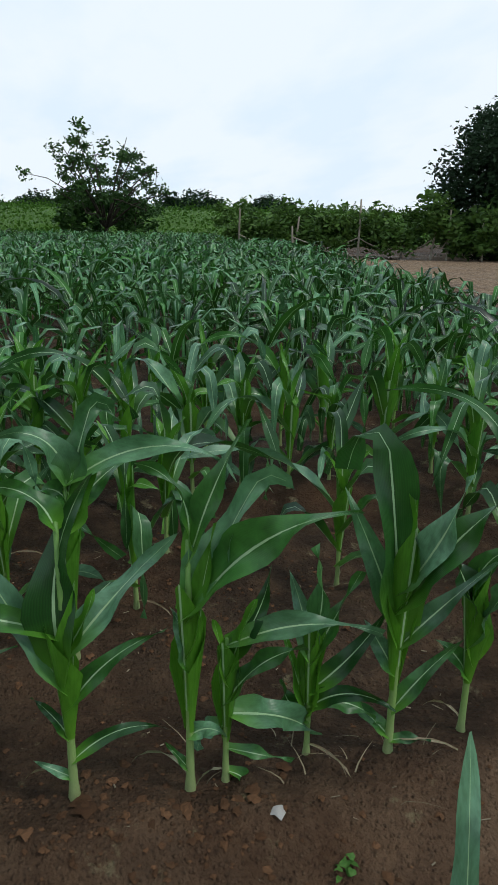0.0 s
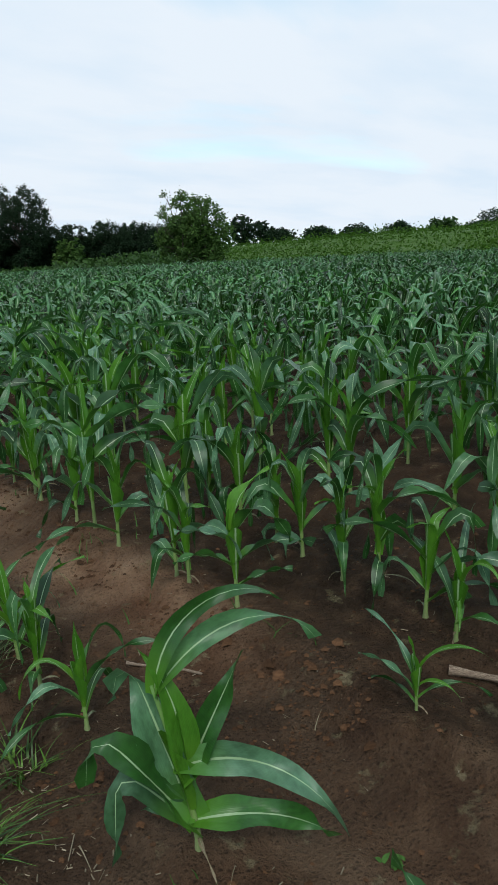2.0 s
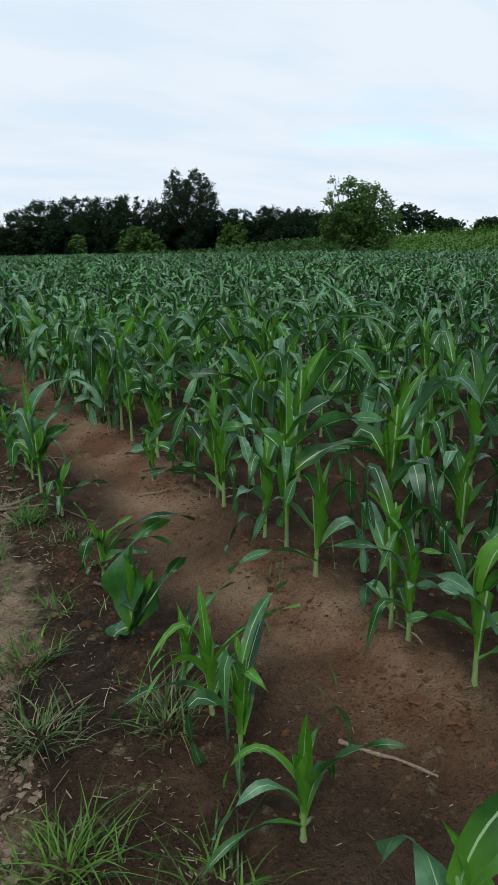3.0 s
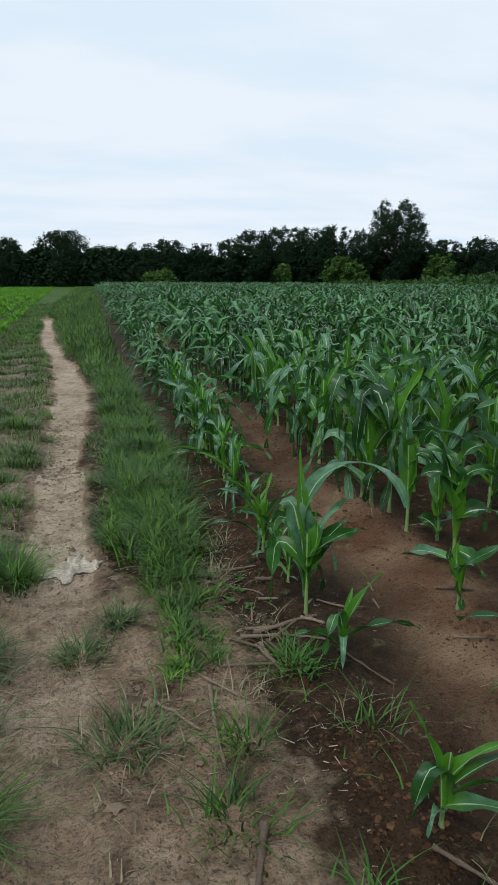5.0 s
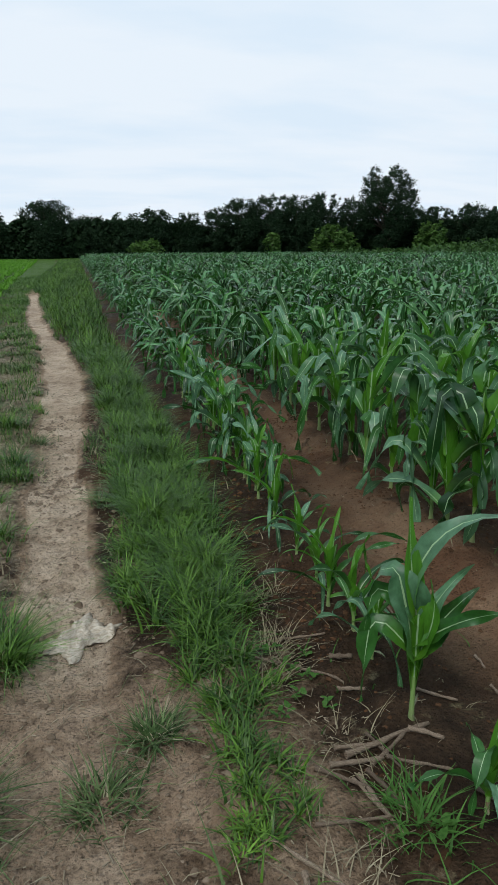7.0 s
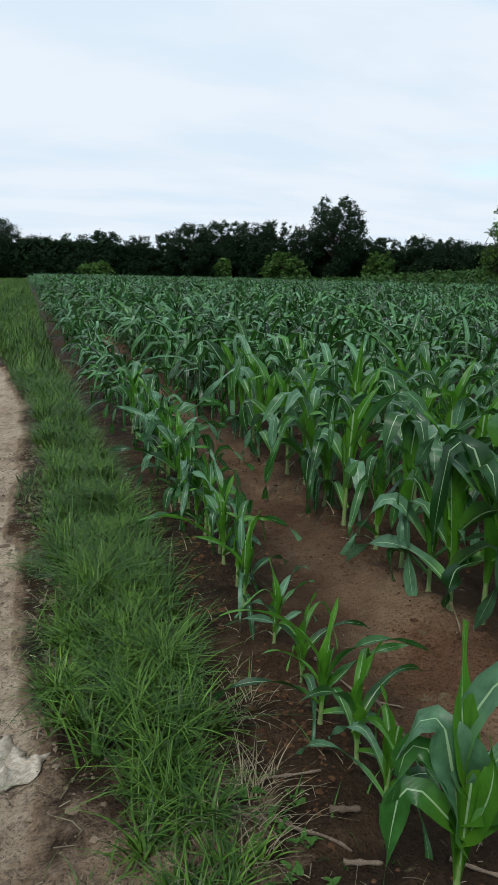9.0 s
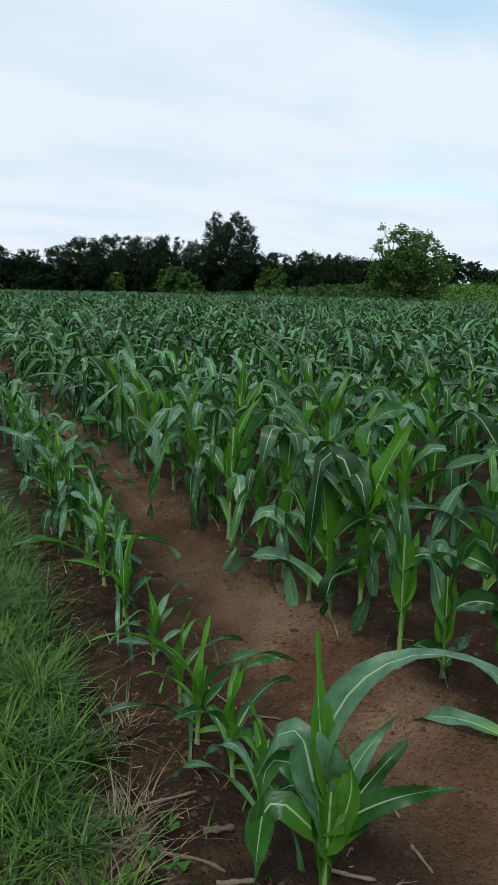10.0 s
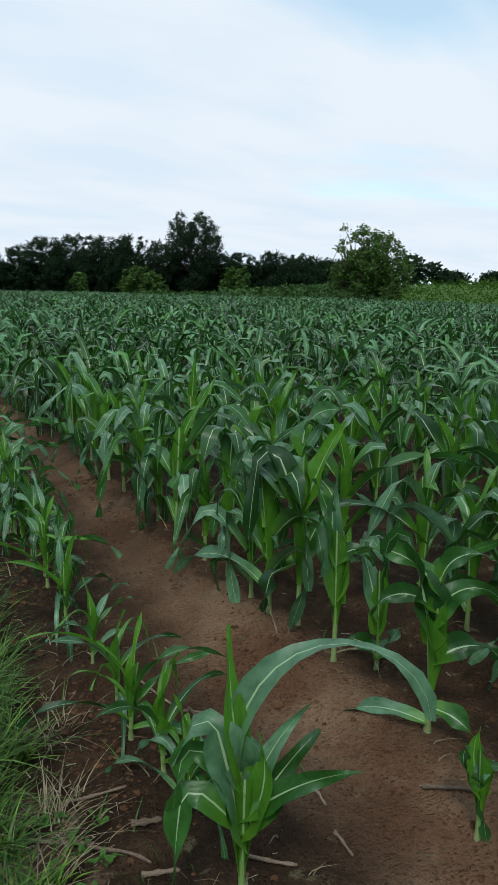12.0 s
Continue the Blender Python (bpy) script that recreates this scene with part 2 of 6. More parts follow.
M["hill"] = plain("bank_foliage", (0.034, 0.092, 0.010), (0.088, 0.172, 0.022), 0.6, 0.22, 0.0, True, 0.25, 0.1, 0.38)
M["weed"] = plain("weed_leaf", (0.06, 0.16, 0.03), (0.13, 0.26, 0.06), 0.5, 3.0, 0.0, True, 0.25)
M["clod"] = plain("soil_clod", (0.060, 0.030, 0.015), (0.170, 0.085, 0.042), 0.9, 30.0, 0.5, True)
M["sandclod"] = plain("sandy_clod", (0.17, 0.12, 0.08), (0.32, 0.24, 0.17), 0.9, 30.0, 0.4, True)
M["straw"] = plain("straw_bit", (0.25, 0.20, 0.13), (0.46, 0.38, 0.27), 0.7, 20.0, 0.2, True)
M["wood"] = plain("dead_stalk", (0.12, 0.082, 0.058), (0.40, 0.305, 0.220), 0.8, 25.0, 0.5)
M["bark"] = plain("bark", (0.055, 0.045, 0.035), (0.12, 0.10, 0.08), 0.9, 6.0, 0.5)
M["post"] = plain("weathered_post", (0.20, 0.17, 0.13), (0.34, 0.30, 0.24), 0.85, 8.0, 0.4)
M["stone"] = plain("pale_stone", (0.50, 0.47, 0.43), (0.72, 0.69, 0.64), 0.8, 40.0, 0.4)
M["crown_dark"] = plain("dark_tree_leaf", (0.012, 0.030, 0.013), (0.034, 0.068, 0.027), 0.65, 0.5, 0.0, True, 0.1, 0.12)
M["crown_mid"] = plain("mid_tree_leaf", (0.024, 0.068, 0.014), (0.065, 0.135, 0.024), 0.6, 0.5, 0.0, True, 0.15, 0.2)
M["crown_light"] = plain("light_tree_leaf", (0.050, 0.118, 0.022), (0.115, 0.205, 0.04), 0.6, 0.5, 0.0, True, 0.2, 0.2)
M["vine"] = plain("vine_leaf", (0.045, 0.105, 0.018), (0.135, 0.235, 0.045), 0.55, 0.5, 0.0, True, 0.3, 0.2)
k = Mat("plastic_sheet", 0.42, 0.4)
k.colour(k.ramp(k.noise(14.0, 5.0, 0.6), (0.3, (0.27, 0.21, 0.15)), (0.52, (0.47, 0.40, 0.31)), (0.75, (0.68, 0.61, 0.51))))
k.bump(k.noise(45.0, 4.0), 0.4, 0.006)
M["sheet"] = k.m


# ---- mesh helpers ----
def mesh_from(name, verts, faces, mat, uvs=None, smooth=True):
    """A mesh from arrays: verts (n, 3), faces (m, 3 or 4), uvs one per vertex."""
    verts, faces = np.asarray(verts, np.float32), np.asarray(faces, np.int32)
    me = bpy.data.meshes.new(name)
    count, sides = faces.shape
    me.vertices.add(len(verts))
    me.vertices.foreach_set("co", verts.ravel())
    me.loops.add(count * sides)
    me.loops.foreach_set("vertex_index", faces.ravel())
    me.polygons.add(count)
    me.polygons.foreach_set("loop_start", np.arange(0, count * sides, sides, dtype=np.int32))
    if smooth:
        me.polygons.foreach_set("use_smooth", np.ones(count, bool))
    if uvs is not None:
        layer = me.uv_layers.new(name="UVMap")
        layer.data.foreach_set("uv", np.asarray(uvs, np.float32)[faces.ravel()].ravel())
    me.materials.append(mat)
    me.update()
    return me


def part(name, me, parent, label=""):
    ob = new(name, me)
    ob.parent = parent
    return tagged(ob, label)


def thing(name, label, category, group="", kind="", where=None):
    ob = new(name)
    ob.empty_display_size = 0.1
    if where is not None:
        ob.matrix_basis = where
    return tagged(ob, label, category, group, kind)


def stuff(name, me, label, category):
    return tagged(new(name, me), label, category, kind="stuff")


def merged(bits):
    """Joins (verts, faces, uvs) bits into one."""
    vs, fs, us, at = [], [], [], 0
    for v, f, u in bits:
        vs.append(v)
        fs.append(np.asarray(f) + at)
        us.append(u)
        at += len(v)
    return np.concatenate(vs), np.concatenate(fs), np.concatenate(us)


def tube(points, radii, sides=8):
    """A closed tapered tube along points: verts, quads, uvs."""
    points, n = np.asarray(points, float), len(points)
    way = np.gradient(points, axis=0)
    way /= np.linalg.norm(way, axis=1, keepdims=True) + 1e-9
    ref = np.where(np.abs(way[:, 2:3]) > 0.9, [[1.0, 0, 0]], [[0, 0, 1.0]])
    a = np.cross(way, ref)
    a /= np.linalg.norm(a, axis=1, keepdims=True) + 1e-9
    b = np.cross(way, a)
    ang = np.linspace(0, 2 * np.pi, sides, endpoint=False)
    ring = a[:, None] * np.cos(ang)[None, :, None] + b[:, None] * np.sin(ang)[None, :, None]
    verts = (points[:, None] + ring * np.asarray(radii)[:, None, None]).reshape(-1, 3)
    faces = [(i * sides + j, i * sides + (j + 1) % sides, (i + 1) * sides + (j + 1) % sides, (i + 1) * sides + j) for i in range(n - 1) for j in range(sides)]
    uvs = np.stack([np.tile(ang / 6.2832, n), np.repeat(np.linspace(0, 1, n), sides)], 1)
    tip = np.array([points[-1] + way[-1] * radii[-1] * 0.6])
    verts = np.concatenate([verts, tip])
    faces += [((n - 1) * sides + j, (n - 1) * sides + (j + 1) % sides, (n - 1) * sides + (j + 2) % sides, n * sides) for j in range(0, sides, 2)]
    return verts, np.array(faces), np.concatenate([uvs, [[0.5, 1.0]]])


def vnoise(x, y, scale, seed=0.0):
    """Smooth value noise on arrays, about -1 to 1."""
    x, y = np.asarray(x, float), np.asarray(y, float)
    x, y = (0.81 * x + 0.59 * y) * scale + seed * 17.3, (0.81 * y - 0.59 * x) * scale - seed * 9.7
    xi, yi = np.floor(x), np.floor(y)
    fx, fy = x - xi, y - yi
    fx, fy = fx * fx * (3 - 2 * fx), fy * fy * (3 - 2 * fy)

    def lattice(a, b):
        s = np.sin(a * 127.1 + b * 311.7 + seed * 74.7) * 43758.5453
        return 2 * (s - np.floor(s)) - 1

    top = lattice(xi, yi) * (1 - fx) + lattice(xi + 1, yi) * fx
    low = lattice(xi, yi + 1) * (1 - fx) + lattice(xi + 1, yi + 1) * fx
    return top * (1 - fy) + low * fy


def smooth(a, b, x):
    s = np.clip((np.asarray(x, float) - a) / (b - a), 0, 1)
    return s * s * (3 - 2 * s)


# ---- the lie of the land ----
def path_mid(y):
    return np.interp(y, [-10, 2, 6, 7.3, 9.4, 12.5, 15, 19, 27, 45, 100], [-1.9, -1.95, -1.85, -1.83, -1.88, -1.87, -2.06, -2.5, -2.93, -3.0, -4.0])


def path_half(y):
    return (1 + 0.26 * vnoise(y, 0 * np.asarray(y, float), 1.3, 15) + 0.22 * vnoise(y, 0 * np.asarray(y, float), 4.0, 16)) * np.interp(y, [-10, 6, 7.3, 9.4, 12.5, 15, 19, 27, 100], [0.30, 0.28, 0.22, 0.20, 0.22, 0.19, 0.16, 0.12, 0.10])


def verge(x, y):
    """1 inside the strip of grass between the path and the first row."""
    left = np.interp(y, [6.2, 6.9, 7.25, 7.5, 9, 12, 13.5, 18, 25, 29, 60, 100], [-1.42, -1.36, -1.42, -1.55, -1.52, -1.50, -1.68, -2.1, -2.55, -3.2, -3.2, -3.6])
    right = np.interp(y, [6.2, 6.9, 7.2, 7.5, 8.1, 12, 15, 30, 100], [-1.20, -1.20, -1.25, -1.12, -1.08, -1.19, -1.24, -1.25, -1.2])
    wob = 0.05 * vnoise(x, y, 3.0, 2)
    return smooth(-0.06, 0.05, np.minimum(x - left + wob, right - x + wob)) * smooth(5.9, 6.5, y)


def land(x, y):
    """The height of the broad land."""
    x, y = np.asarray(x, float), np.asarray(y, float)
    s = x + 0.15 * y
    bank = (smooth(44, 74, s) * 2.5 + smooth(66, 105, s) * 0.6) * smooth(-90, -45, y) * smooth(112, 72, y)
    return bank - 0.75 * smooth(18, 105, y)


def height(x, y):
    """The land with ridges, furrows and clods."""
    x, y = np.asarray(x, float), np.asarray(y, float)
    z = land(x, y)
    crop = smooth(-1.15, -0.85, x) * smooth(44, 42, x)
    ridge = 0.030 * np.exp(-((x + 0.8) / 0.16) ** 2) + 0.040 * np.exp(-((x + 0.02) / 0.2) ** 2)
    ridge = ridge + 0.03 * np.exp(-((x + 0.17 + 0.03 * vnoise(x, y, 3.0, 18)) / 0.09) ** 2) * smooth(2.6, 1.6, y) - 0.025 * np.exp(-((x + 0.42) / 0.22) ** 2) + np.where(x > 0.4, 0.02 * np.cos((x - 0.62) * 6.2832 / 0.66), 0)
    rough = np.exp(-((x + 0.10) / 0.16) ** 2) + 0.8 * np.exp(-((x + 0.90) / 0.14) ** 2)
    z = z + crop * (ridge + 0.030 * rough * np.clip(vnoise(x, y, 2.0, 19) + 0.5, 0, 1) * np.abs(vnoise(x, y, 15.0, 20)) + 0.020 * vnoise(x, y, 3.1, 1) + 0.015 * vnoise(x, y, 8.0, 2) + 0.010 * vnoise(x, y, 21.0, 3) + 0.0055 * vnoise(x, y, 43.0, 11))
    off = np.abs(x - path_mid(y)) / path_half(y)
    left = smooth(-0.85, -1.15, x)
    z = z + left * (0.014 * vnoise(x, y, 2.0, 4) + 0.016 * vnoise(x, y, 6.5, 5) + 0.012 * vnoise(x, y, 20.0, 6) + 0.004 * vnoise(x, y, 43.0, 12) - 0.025 * smooth(1.2, 0.5, off))
    return z + 0.03 * verge(x, y) - 0.03


# ---- ground: one sheet to the horizon ----
def spread(stops):
    """Coordinates that run through stops of (value, step up to the next stop)."""
    out = []
    for (a, step), (b, _) in zip(stops, stops[1:]):
        out += list(np.arange(a, b - step * 0.5, step))
    return np.array(out + [stops[-1][0]])


gx = spread([(-1500, 300), (-300, 60), (-60, 6), (-12, 1.0), (-5, 0.2), (-3, 0.04), (-2.2, 0.022), (0.7, 0.04), (1.4, 0.09), (4, 0.4), (12, 2), (44, 3), (110, 30), (300, 300), (1500, 0)])
gy = spread([(-1500, 300), (-300, 60), (-60, 6), (-12, 1.0), (-3, 0.15), (0, 0.04), (2, 0.022), (8.4, 0.04), (10, 0.1), (16, 0.4), (30, 2), (60, 5), (120, 30), (300, 300), (1500, 0)])
GX, GY = np.meshgrid(gx, gy)
gv = np.stack([GX, GY, height(GX, GY)], -1).reshape(-1, 3)
nx = len(gx)
ii, jj = np.meshgrid(np.arange(nx - 1), np.arange(len(gy) - 1))
q = (jj * nx + ii).ravel()
me = mesh_from("ground", gv, np.stack([q, q + 1, q + nx + 1, q + nx], 1), M["earth"])
X, Y = gv[:, 0], gv[:, 1]
sandy = smooth(1.35, 0.75, np.abs(X - path_mid(Y)) / path_half(Y)) * (0.94 + 0.06 * vnoise(X, Y, 1.5, 7)) * (0.88 + 0.12 * smooth(6.9, 7.5, Y)) * smooth(31, 25, Y)
bare = smooth(-0.90 - 0.3 * smooth(5.4, 4.6, Y), -1.25 - 0.3 * smooth(5.4, 4.6, Y), X) * smooth(-2.3, -1.9, X) * smooth(7.4, 6.9, Y) * smooth(-4, 0, Y)
sandy = np.maximum(sandy, bare * (0.74 + 0.14 * vnoise(X, Y, 2.3, 8)))
litter = smooth(-1.75, -2.2, X) * smooth(26, 12, Y) * (0.65 + 0.3 * vnoise(X, Y, 1.1, 9))
young = smooth(-3.2, -4.2, X + 0.03 * (Y - 14))
green = np.maximum(verge(X, Y) * 0.3, smooth(-2.1, -2.6, X - 0.4) * smooth(9, 22, Y) * (0.5 + 0.3 * vnoise(X, Y, 0.7, 10)) * (1 - 0.6 * young))
green = np.maximum(green, smooth(43, 46, X + 0.15 * Y))
sandy = np.maximum(sandy, 0.62 * smooth(-3.0, -4.5, Y + 0.2 * X + 1.2) * smooth(3, 5, X) * smooth(34, 28, X))
green = np.maximum(green, smooth(103, 106, Y))
green = np.maximum(green, smooth(-60, -80, X))
green = np.maximum(green, 0.8 * smooth(-1.5, -2.5, X) * smooth(20, 34, Y) * smooth(1.0, 1.6, np.abs(X - path_mid(Y)) / path_half(Y)))
# furrow strip: drier soil, and its lit look painted in
dry_lit_row = np.exp(-((X + 0.24 + 0.09 * vnoise(X, Y, 0.9, 12)) / 0.24) ** 2) * (0.95 * smooth(3.2, 4.4, Y) + 0.05 * smooth(6.6, 7.6, Y)) * np.clip(0.7 + 0.55 * vnoise(X, Y, 1.3, 13), 0, 1)
# foreground strip before the row: drier, and lightened in colour as if lit
dry_lit_row = np.maximum(dry_lit_row, smooth(4.4, 2.8, Y) * smooth(-1.6, -1.2, X) * (0.06 * smooth(1.6, 0.6, X) + 0.20 * smooth(0.0, -0.14, X + 0.05 * vnoise(X, Y, 4.0, 17))) * (1 + 0.6 * vnoise(X, Y, 1.6, 14)))
layer = me.color_attributes.new("cover", "FLOAT_COLOR", "POINT")
layer.data.foreach_set("color", np.stack([sandy, litter, green, dry_lit_row], 1).astype(np.float32).ravel())
tagged(new("ground", me), "bare brown field soil with a trodden sandy footpath", "ground", kind="structure")


# ---- corn ----
def leaf_shape(length, width, a0, a1, az, root, segs=9, across=4, fold=0.5, twist=0.0, wave=0.0, tilt=0.0, kink=0.0, seed=0, at=0.5, roll=0.0):
    """One blade: verts, quads, uvs. a0, a1: angle from upright at its root and its tip, in radians; kink bends it sharply half way; roll turns its face about the midrib."""
    s = np.linspace(0, 1, segs + 1)
    bend = a0 + (a1 - a0) * (s ** 1.35) + kink * smooth(at - 0.08, at + 0.09, s)
    step = length / segs
    mid = (bend[:-1] + bend[1:]) / 2
    r = np.concatenate([[0], np.cumsum(np.sin(mid) * step)])
    z = np.concatenate([[0], np.cumsum(np.cos(mid) * step)])
    prof = width * (0.66 + 0.40 * smooth(0, 0.32, s)) * np.clip(1 - s ** 2.0, 0, 1) ** 1.12
    u = np.linspace(-1, 1, across + 1)
    phase = seed * 1.7
    side = prof[:, None] * u[None] * 0.5
    vee = (1 - 0.8 * smooth(at - 0.22, at, s) if kink > 0.8 else 1 - 0.55 * s)[:, None]
    up = np.abs(side) * fold * vee + wave * width * np.abs(u)[None] * np.sin(s[:, None] * 11 + phase + 1.6 * np.sign(u)[None]) * smooth(0.1, 0.4, s)[:, None]
    tw = (twist * s + roll * smooth(-0.15, 0.2, s))[:, None]
    lat, nor = side * np.cos(tw) - up * np.sin(tw), side * np.sin(tw) + up * np.cos(tw)
    rad = r[:, None] - nor * np.cos(bend)[:, None]
    zz = z[:, None] + nor * np.sin(bend)[:, None]
    lat = lat + tilt * (r[:, None] ** 2)
    ca, sa = math.cos(az), math.sin(az)
    verts = np.stack([root[0] + rad * ca - lat * sa, root[1] + rad * sa + lat * ca, root[2] + zz], -1).reshape(-1, 3)
    n = across + 1
    faces = np.array([(i * n + j, i * n + j + 1, (i + 1) * n + j + 1, (i + 1) * n + j) for i in range(segs) for j in range(across)])
    uvs = np.stack([np.tile((u + 1) / 2, segs + 1), np.repeat(s, n)], 1)
    return verts, faces, uvs


def rolled_leaf(z0, z1, r0, r1, az, lean):
    """The bright funnel of rolled young leaves: higher on one side, open at the top."""
    segs, across = 6, 8
    s = np.linspace(0, 1, segs + 1)[:, None]
    u = np.linspace(-1, 1, across + 1)[None]
    ang = az + u * 2.5
    rad = (r0 + (r1 - r0) * s ** 1.2) * (1 + 0.10 * u)
    z = z0 + (z1 - z0) * s * (1 - 0.42 * np.abs(u) ** 1.4)
    k = (np.maximum(z, 0)) ** 1.5
    verts = np.stack([rad * np.cos(ang) + lean[0] * k, rad * np.sin(ang) + lean[1] * k, z + 0 * u], -1).reshape(-1, 3)
    n = across + 1
    faces = np.array([(i * n + j, i * n + j + 1, (i + 1) * n + j + 1, (i + 1) * n + j) for i in range(segs) for j in range(across)])
    return verts, faces, np.stack([np.tile((u[0] + 1) / 2, segs + 1), np.repeat(0.1 + 0.5 * s[:, 0], n)], 1)


def leaf_plan(rng, tall, droop=1.0, az0=None, n=0):
    """The blades of one plant: (kind, collar height, length, width, a0, a1, az, kink, twist)."""
    az0, n = rng.uniform(0, 6.28) if az0 is None else az0, n or rng.randint(5, 7)
    plan = []
    for i in range(n):
        f = i / (n - 1)
        az = az0 + math.pi * (i % 2) + rng.uniform(-0.6, 0.6)
        lo = 0.10 + 0.44 * f
        length = tall * (0.46 + 0.34 * math.sin(math.pi * (0.15 + 0.7 * f))) * rng.uniform(0.85, 1.15)
        a0 = radians(50 - 32 * f + rng.uniform(-9, 9))
        bent = rng.random() < (0.55 + 0.40 * f) * droop
        a1 = a0 + radians(rng.uniform(8, 36) if bent else rng.uniform(55, 120)) * droop
        kink = radians(rng.uniform(95, 150) - 15 * (1 - f)) if bent else 0.0
        plan.append(("leaf", tall * lo, length, tall * (0.042 + 0.038 * math.sin(math.pi * (0.2 + 0.6 * f))), a0, a1, az, kink, rng.uniform(-0.55, 0.55)))
    for i in range(2):
        az = az0 + math.pi * i + 1.2 + rng.uniform(-0.4, 0.4)
        plan.append(("young", tall * 0.46, tall * rng.uniform(0.26, 0.44), 0.014 + 0.05 * tall, radians(rng.uniform(3, 12)), radians(rng.uniform(15, 60)), az, radians(rng.choice((0, 0, 70))), rng.uniform(-0.6, 0.6)))
    return plan


def slender(rng, tall):
    """The blades of a small plant: few, long, narrow and bright."""
    plan, az0 = [], rng.uniform(0, 6.28)
    for i in range(6):
        f = i / 5
        az = az0 + math.pi * (i % 2) + rng.uniform(-0.7, 0.7)
        a0 = radians(48 - 30 * f + rng.uniform(-8, 8))
        plan.append(("young" if rng.random() < 0.4 else "leaf", tall * (0.08 + 0.3 * f), tall * rng.uniform(0.65, 1.1), tall * rng.uniform(0.055, 0.085), a0, a0 + radians(rng.uniform(50, 125)), az, radians(rng.choice((0, 0, 60))), rng.uniform(-0.8, 0.8)))
    plan.append(("young", tall * 0.36, tall * 0.62, tall * 0.1, radians(4), radians(24), az0 + 1.3, 0.0, 0.3))
    return plan


def stalk_shape(tall, lean, sides=8, top=0.0):
    top = max(top, tall * 0.48)
    zs = np.array([-0.03, 0.0, 0.035, 0.1, 0.22, 0.36, 0.5]) / 0.5 * top
    rad = np.array([0.016, 0.019, 0.0135, 0.0120, 0.0118, 0.0105, 0.007]) * (0.36 + 0.50 * tall)
    pts = np.stack([lean[0] * np.maximum(zs / tall, 0) ** 1.5, lean[1] * np.maximum(zs / tall, 0) ** 1.5, zs], 1)
    return tube(pts, rad, sides)


def corn_plant(rng, tall, plan=None, lean=None, label="", group="corn plants in rows", droop=1.0):
    """A plant at the origin: stalk, brace roots and each blade."""
    lean = lean or (rng.uniform(-0.05, 0.05), rng.uniform(-0.05, 0.05))
    root = thing("corn_plant", label or "green corn plant with long arching leaves in bare soil", "corn plant", group)
    told, plan = plan, plan or leaf_plan(rng, tall, droop)
    v, f, u = stalk_shape(tall, lean, 8, max(zc for kind, zc, *_ in plan) + 0.02)
    part("stalk", mesh_from("stalk", v, f, M["stalk"], u), root, "pale green jointed stalk")
    for n, (kind, zc, length, width, a0, a1, az, kink, twist, *more) in enumerate(plan):
        k = (zc / tall) ** 1.5
        at = (lean[0] * k, lean[1] * k, zc)
        young = kind == "young"
        v, f, u = leaf_shape(length, width, a0, a1, az, at, 14, 4, 0.8 if young else 0.7, twist, 0.14 if young else 0.34, rng.uniform(-1.2, 1.2) if told is None else rng.uniform(-0.5, 0.5), kink, n + rng.random() * 5, more[0] if more else rng.uniform(0.28, 0.55) if told is None else 0.45, radians(more[1]) if more else rng.uniform(-0.6, 0.6))
        part("leaf", mesh_from("leaf", v, f, M["dry" == kind and "leaf_dry" or (young and "leaf_young" or "leaf")], u), root)
    turn = rng.uniform(0, 6.28)
    for n in range(2):
        v, f, u = rolled_leaf(tall * (0.20 + 0.07 * n), tall * (0.56 + 0.1 * n), 0.012 * (0.4 + 0.6 * tall), (0.046 - 0.012 * n) * (0.3 + 0.7 * tall), turn + 3.1 * n, (lean[0] / tall, lean[1] / tall))
        part("leaf_sheath", mesh_from("leaf_sheath", v, f, M["leaf_young"], u), root, "bright green rolled leaf sheath")
    for n in range(1):
        az, length = rng.uniform(0, 6.28), tall * rng.uniform(0.12, 0.26)
        v, f, u = leaf_shape(length, 0.011, radians(60), radians(160), az, (0, 0, 0.035), 6, 2, 0.4, 1.4, 0.3, 2.0, 0, n, 0.4)
        part("dead_leaf", mesh_from("dead_leaf", v, f, M["leaf_dry"], u), root, "withered tan lower leaf")
    return root


def stand(ob, x, y, turn=0.0, size=1.0):
    """Sets a thing on the soil."""
    return pose(x, y, float(height(x, y)) - 0.004, 0, 0, turn) @ Matrix.Scale(size, 4)


rng = random.Random(11)
MODELS = [corn_plant(random.Random(100 + n), 0.9, droop=0.85 + 0.05 * (n % 8)) for n in range(16)]
SMALL = [corn_plant(random.Random(200 + n), 0.42, slender(random.Random(230 + n), 0.42), label="small stunted corn seedling at the edge of the field") for n in range(7)]
EDGE = [corn_plant(random.Random(250 + n), 0.6, leaf_plan(random.Random(260 + n), 0.6, 0.9 + 0.06 * (n % 6), n=6), label="slender corn plant at the thin edge of the field") for n in range(10)]
used = set()


def plant(model, x, y, turn, size):
    m = stand(None, x, y, turn, size)
    if model not in used:
        used.add(model)
        model.matrix_basis = m
        model.scale = (size, size, size)
        return model
    made = copy_thing(model, pose(x, y, float(height(x, y)) - 0.004, 0, 0, turn))
    made.scale = (size, size, size)
    return made


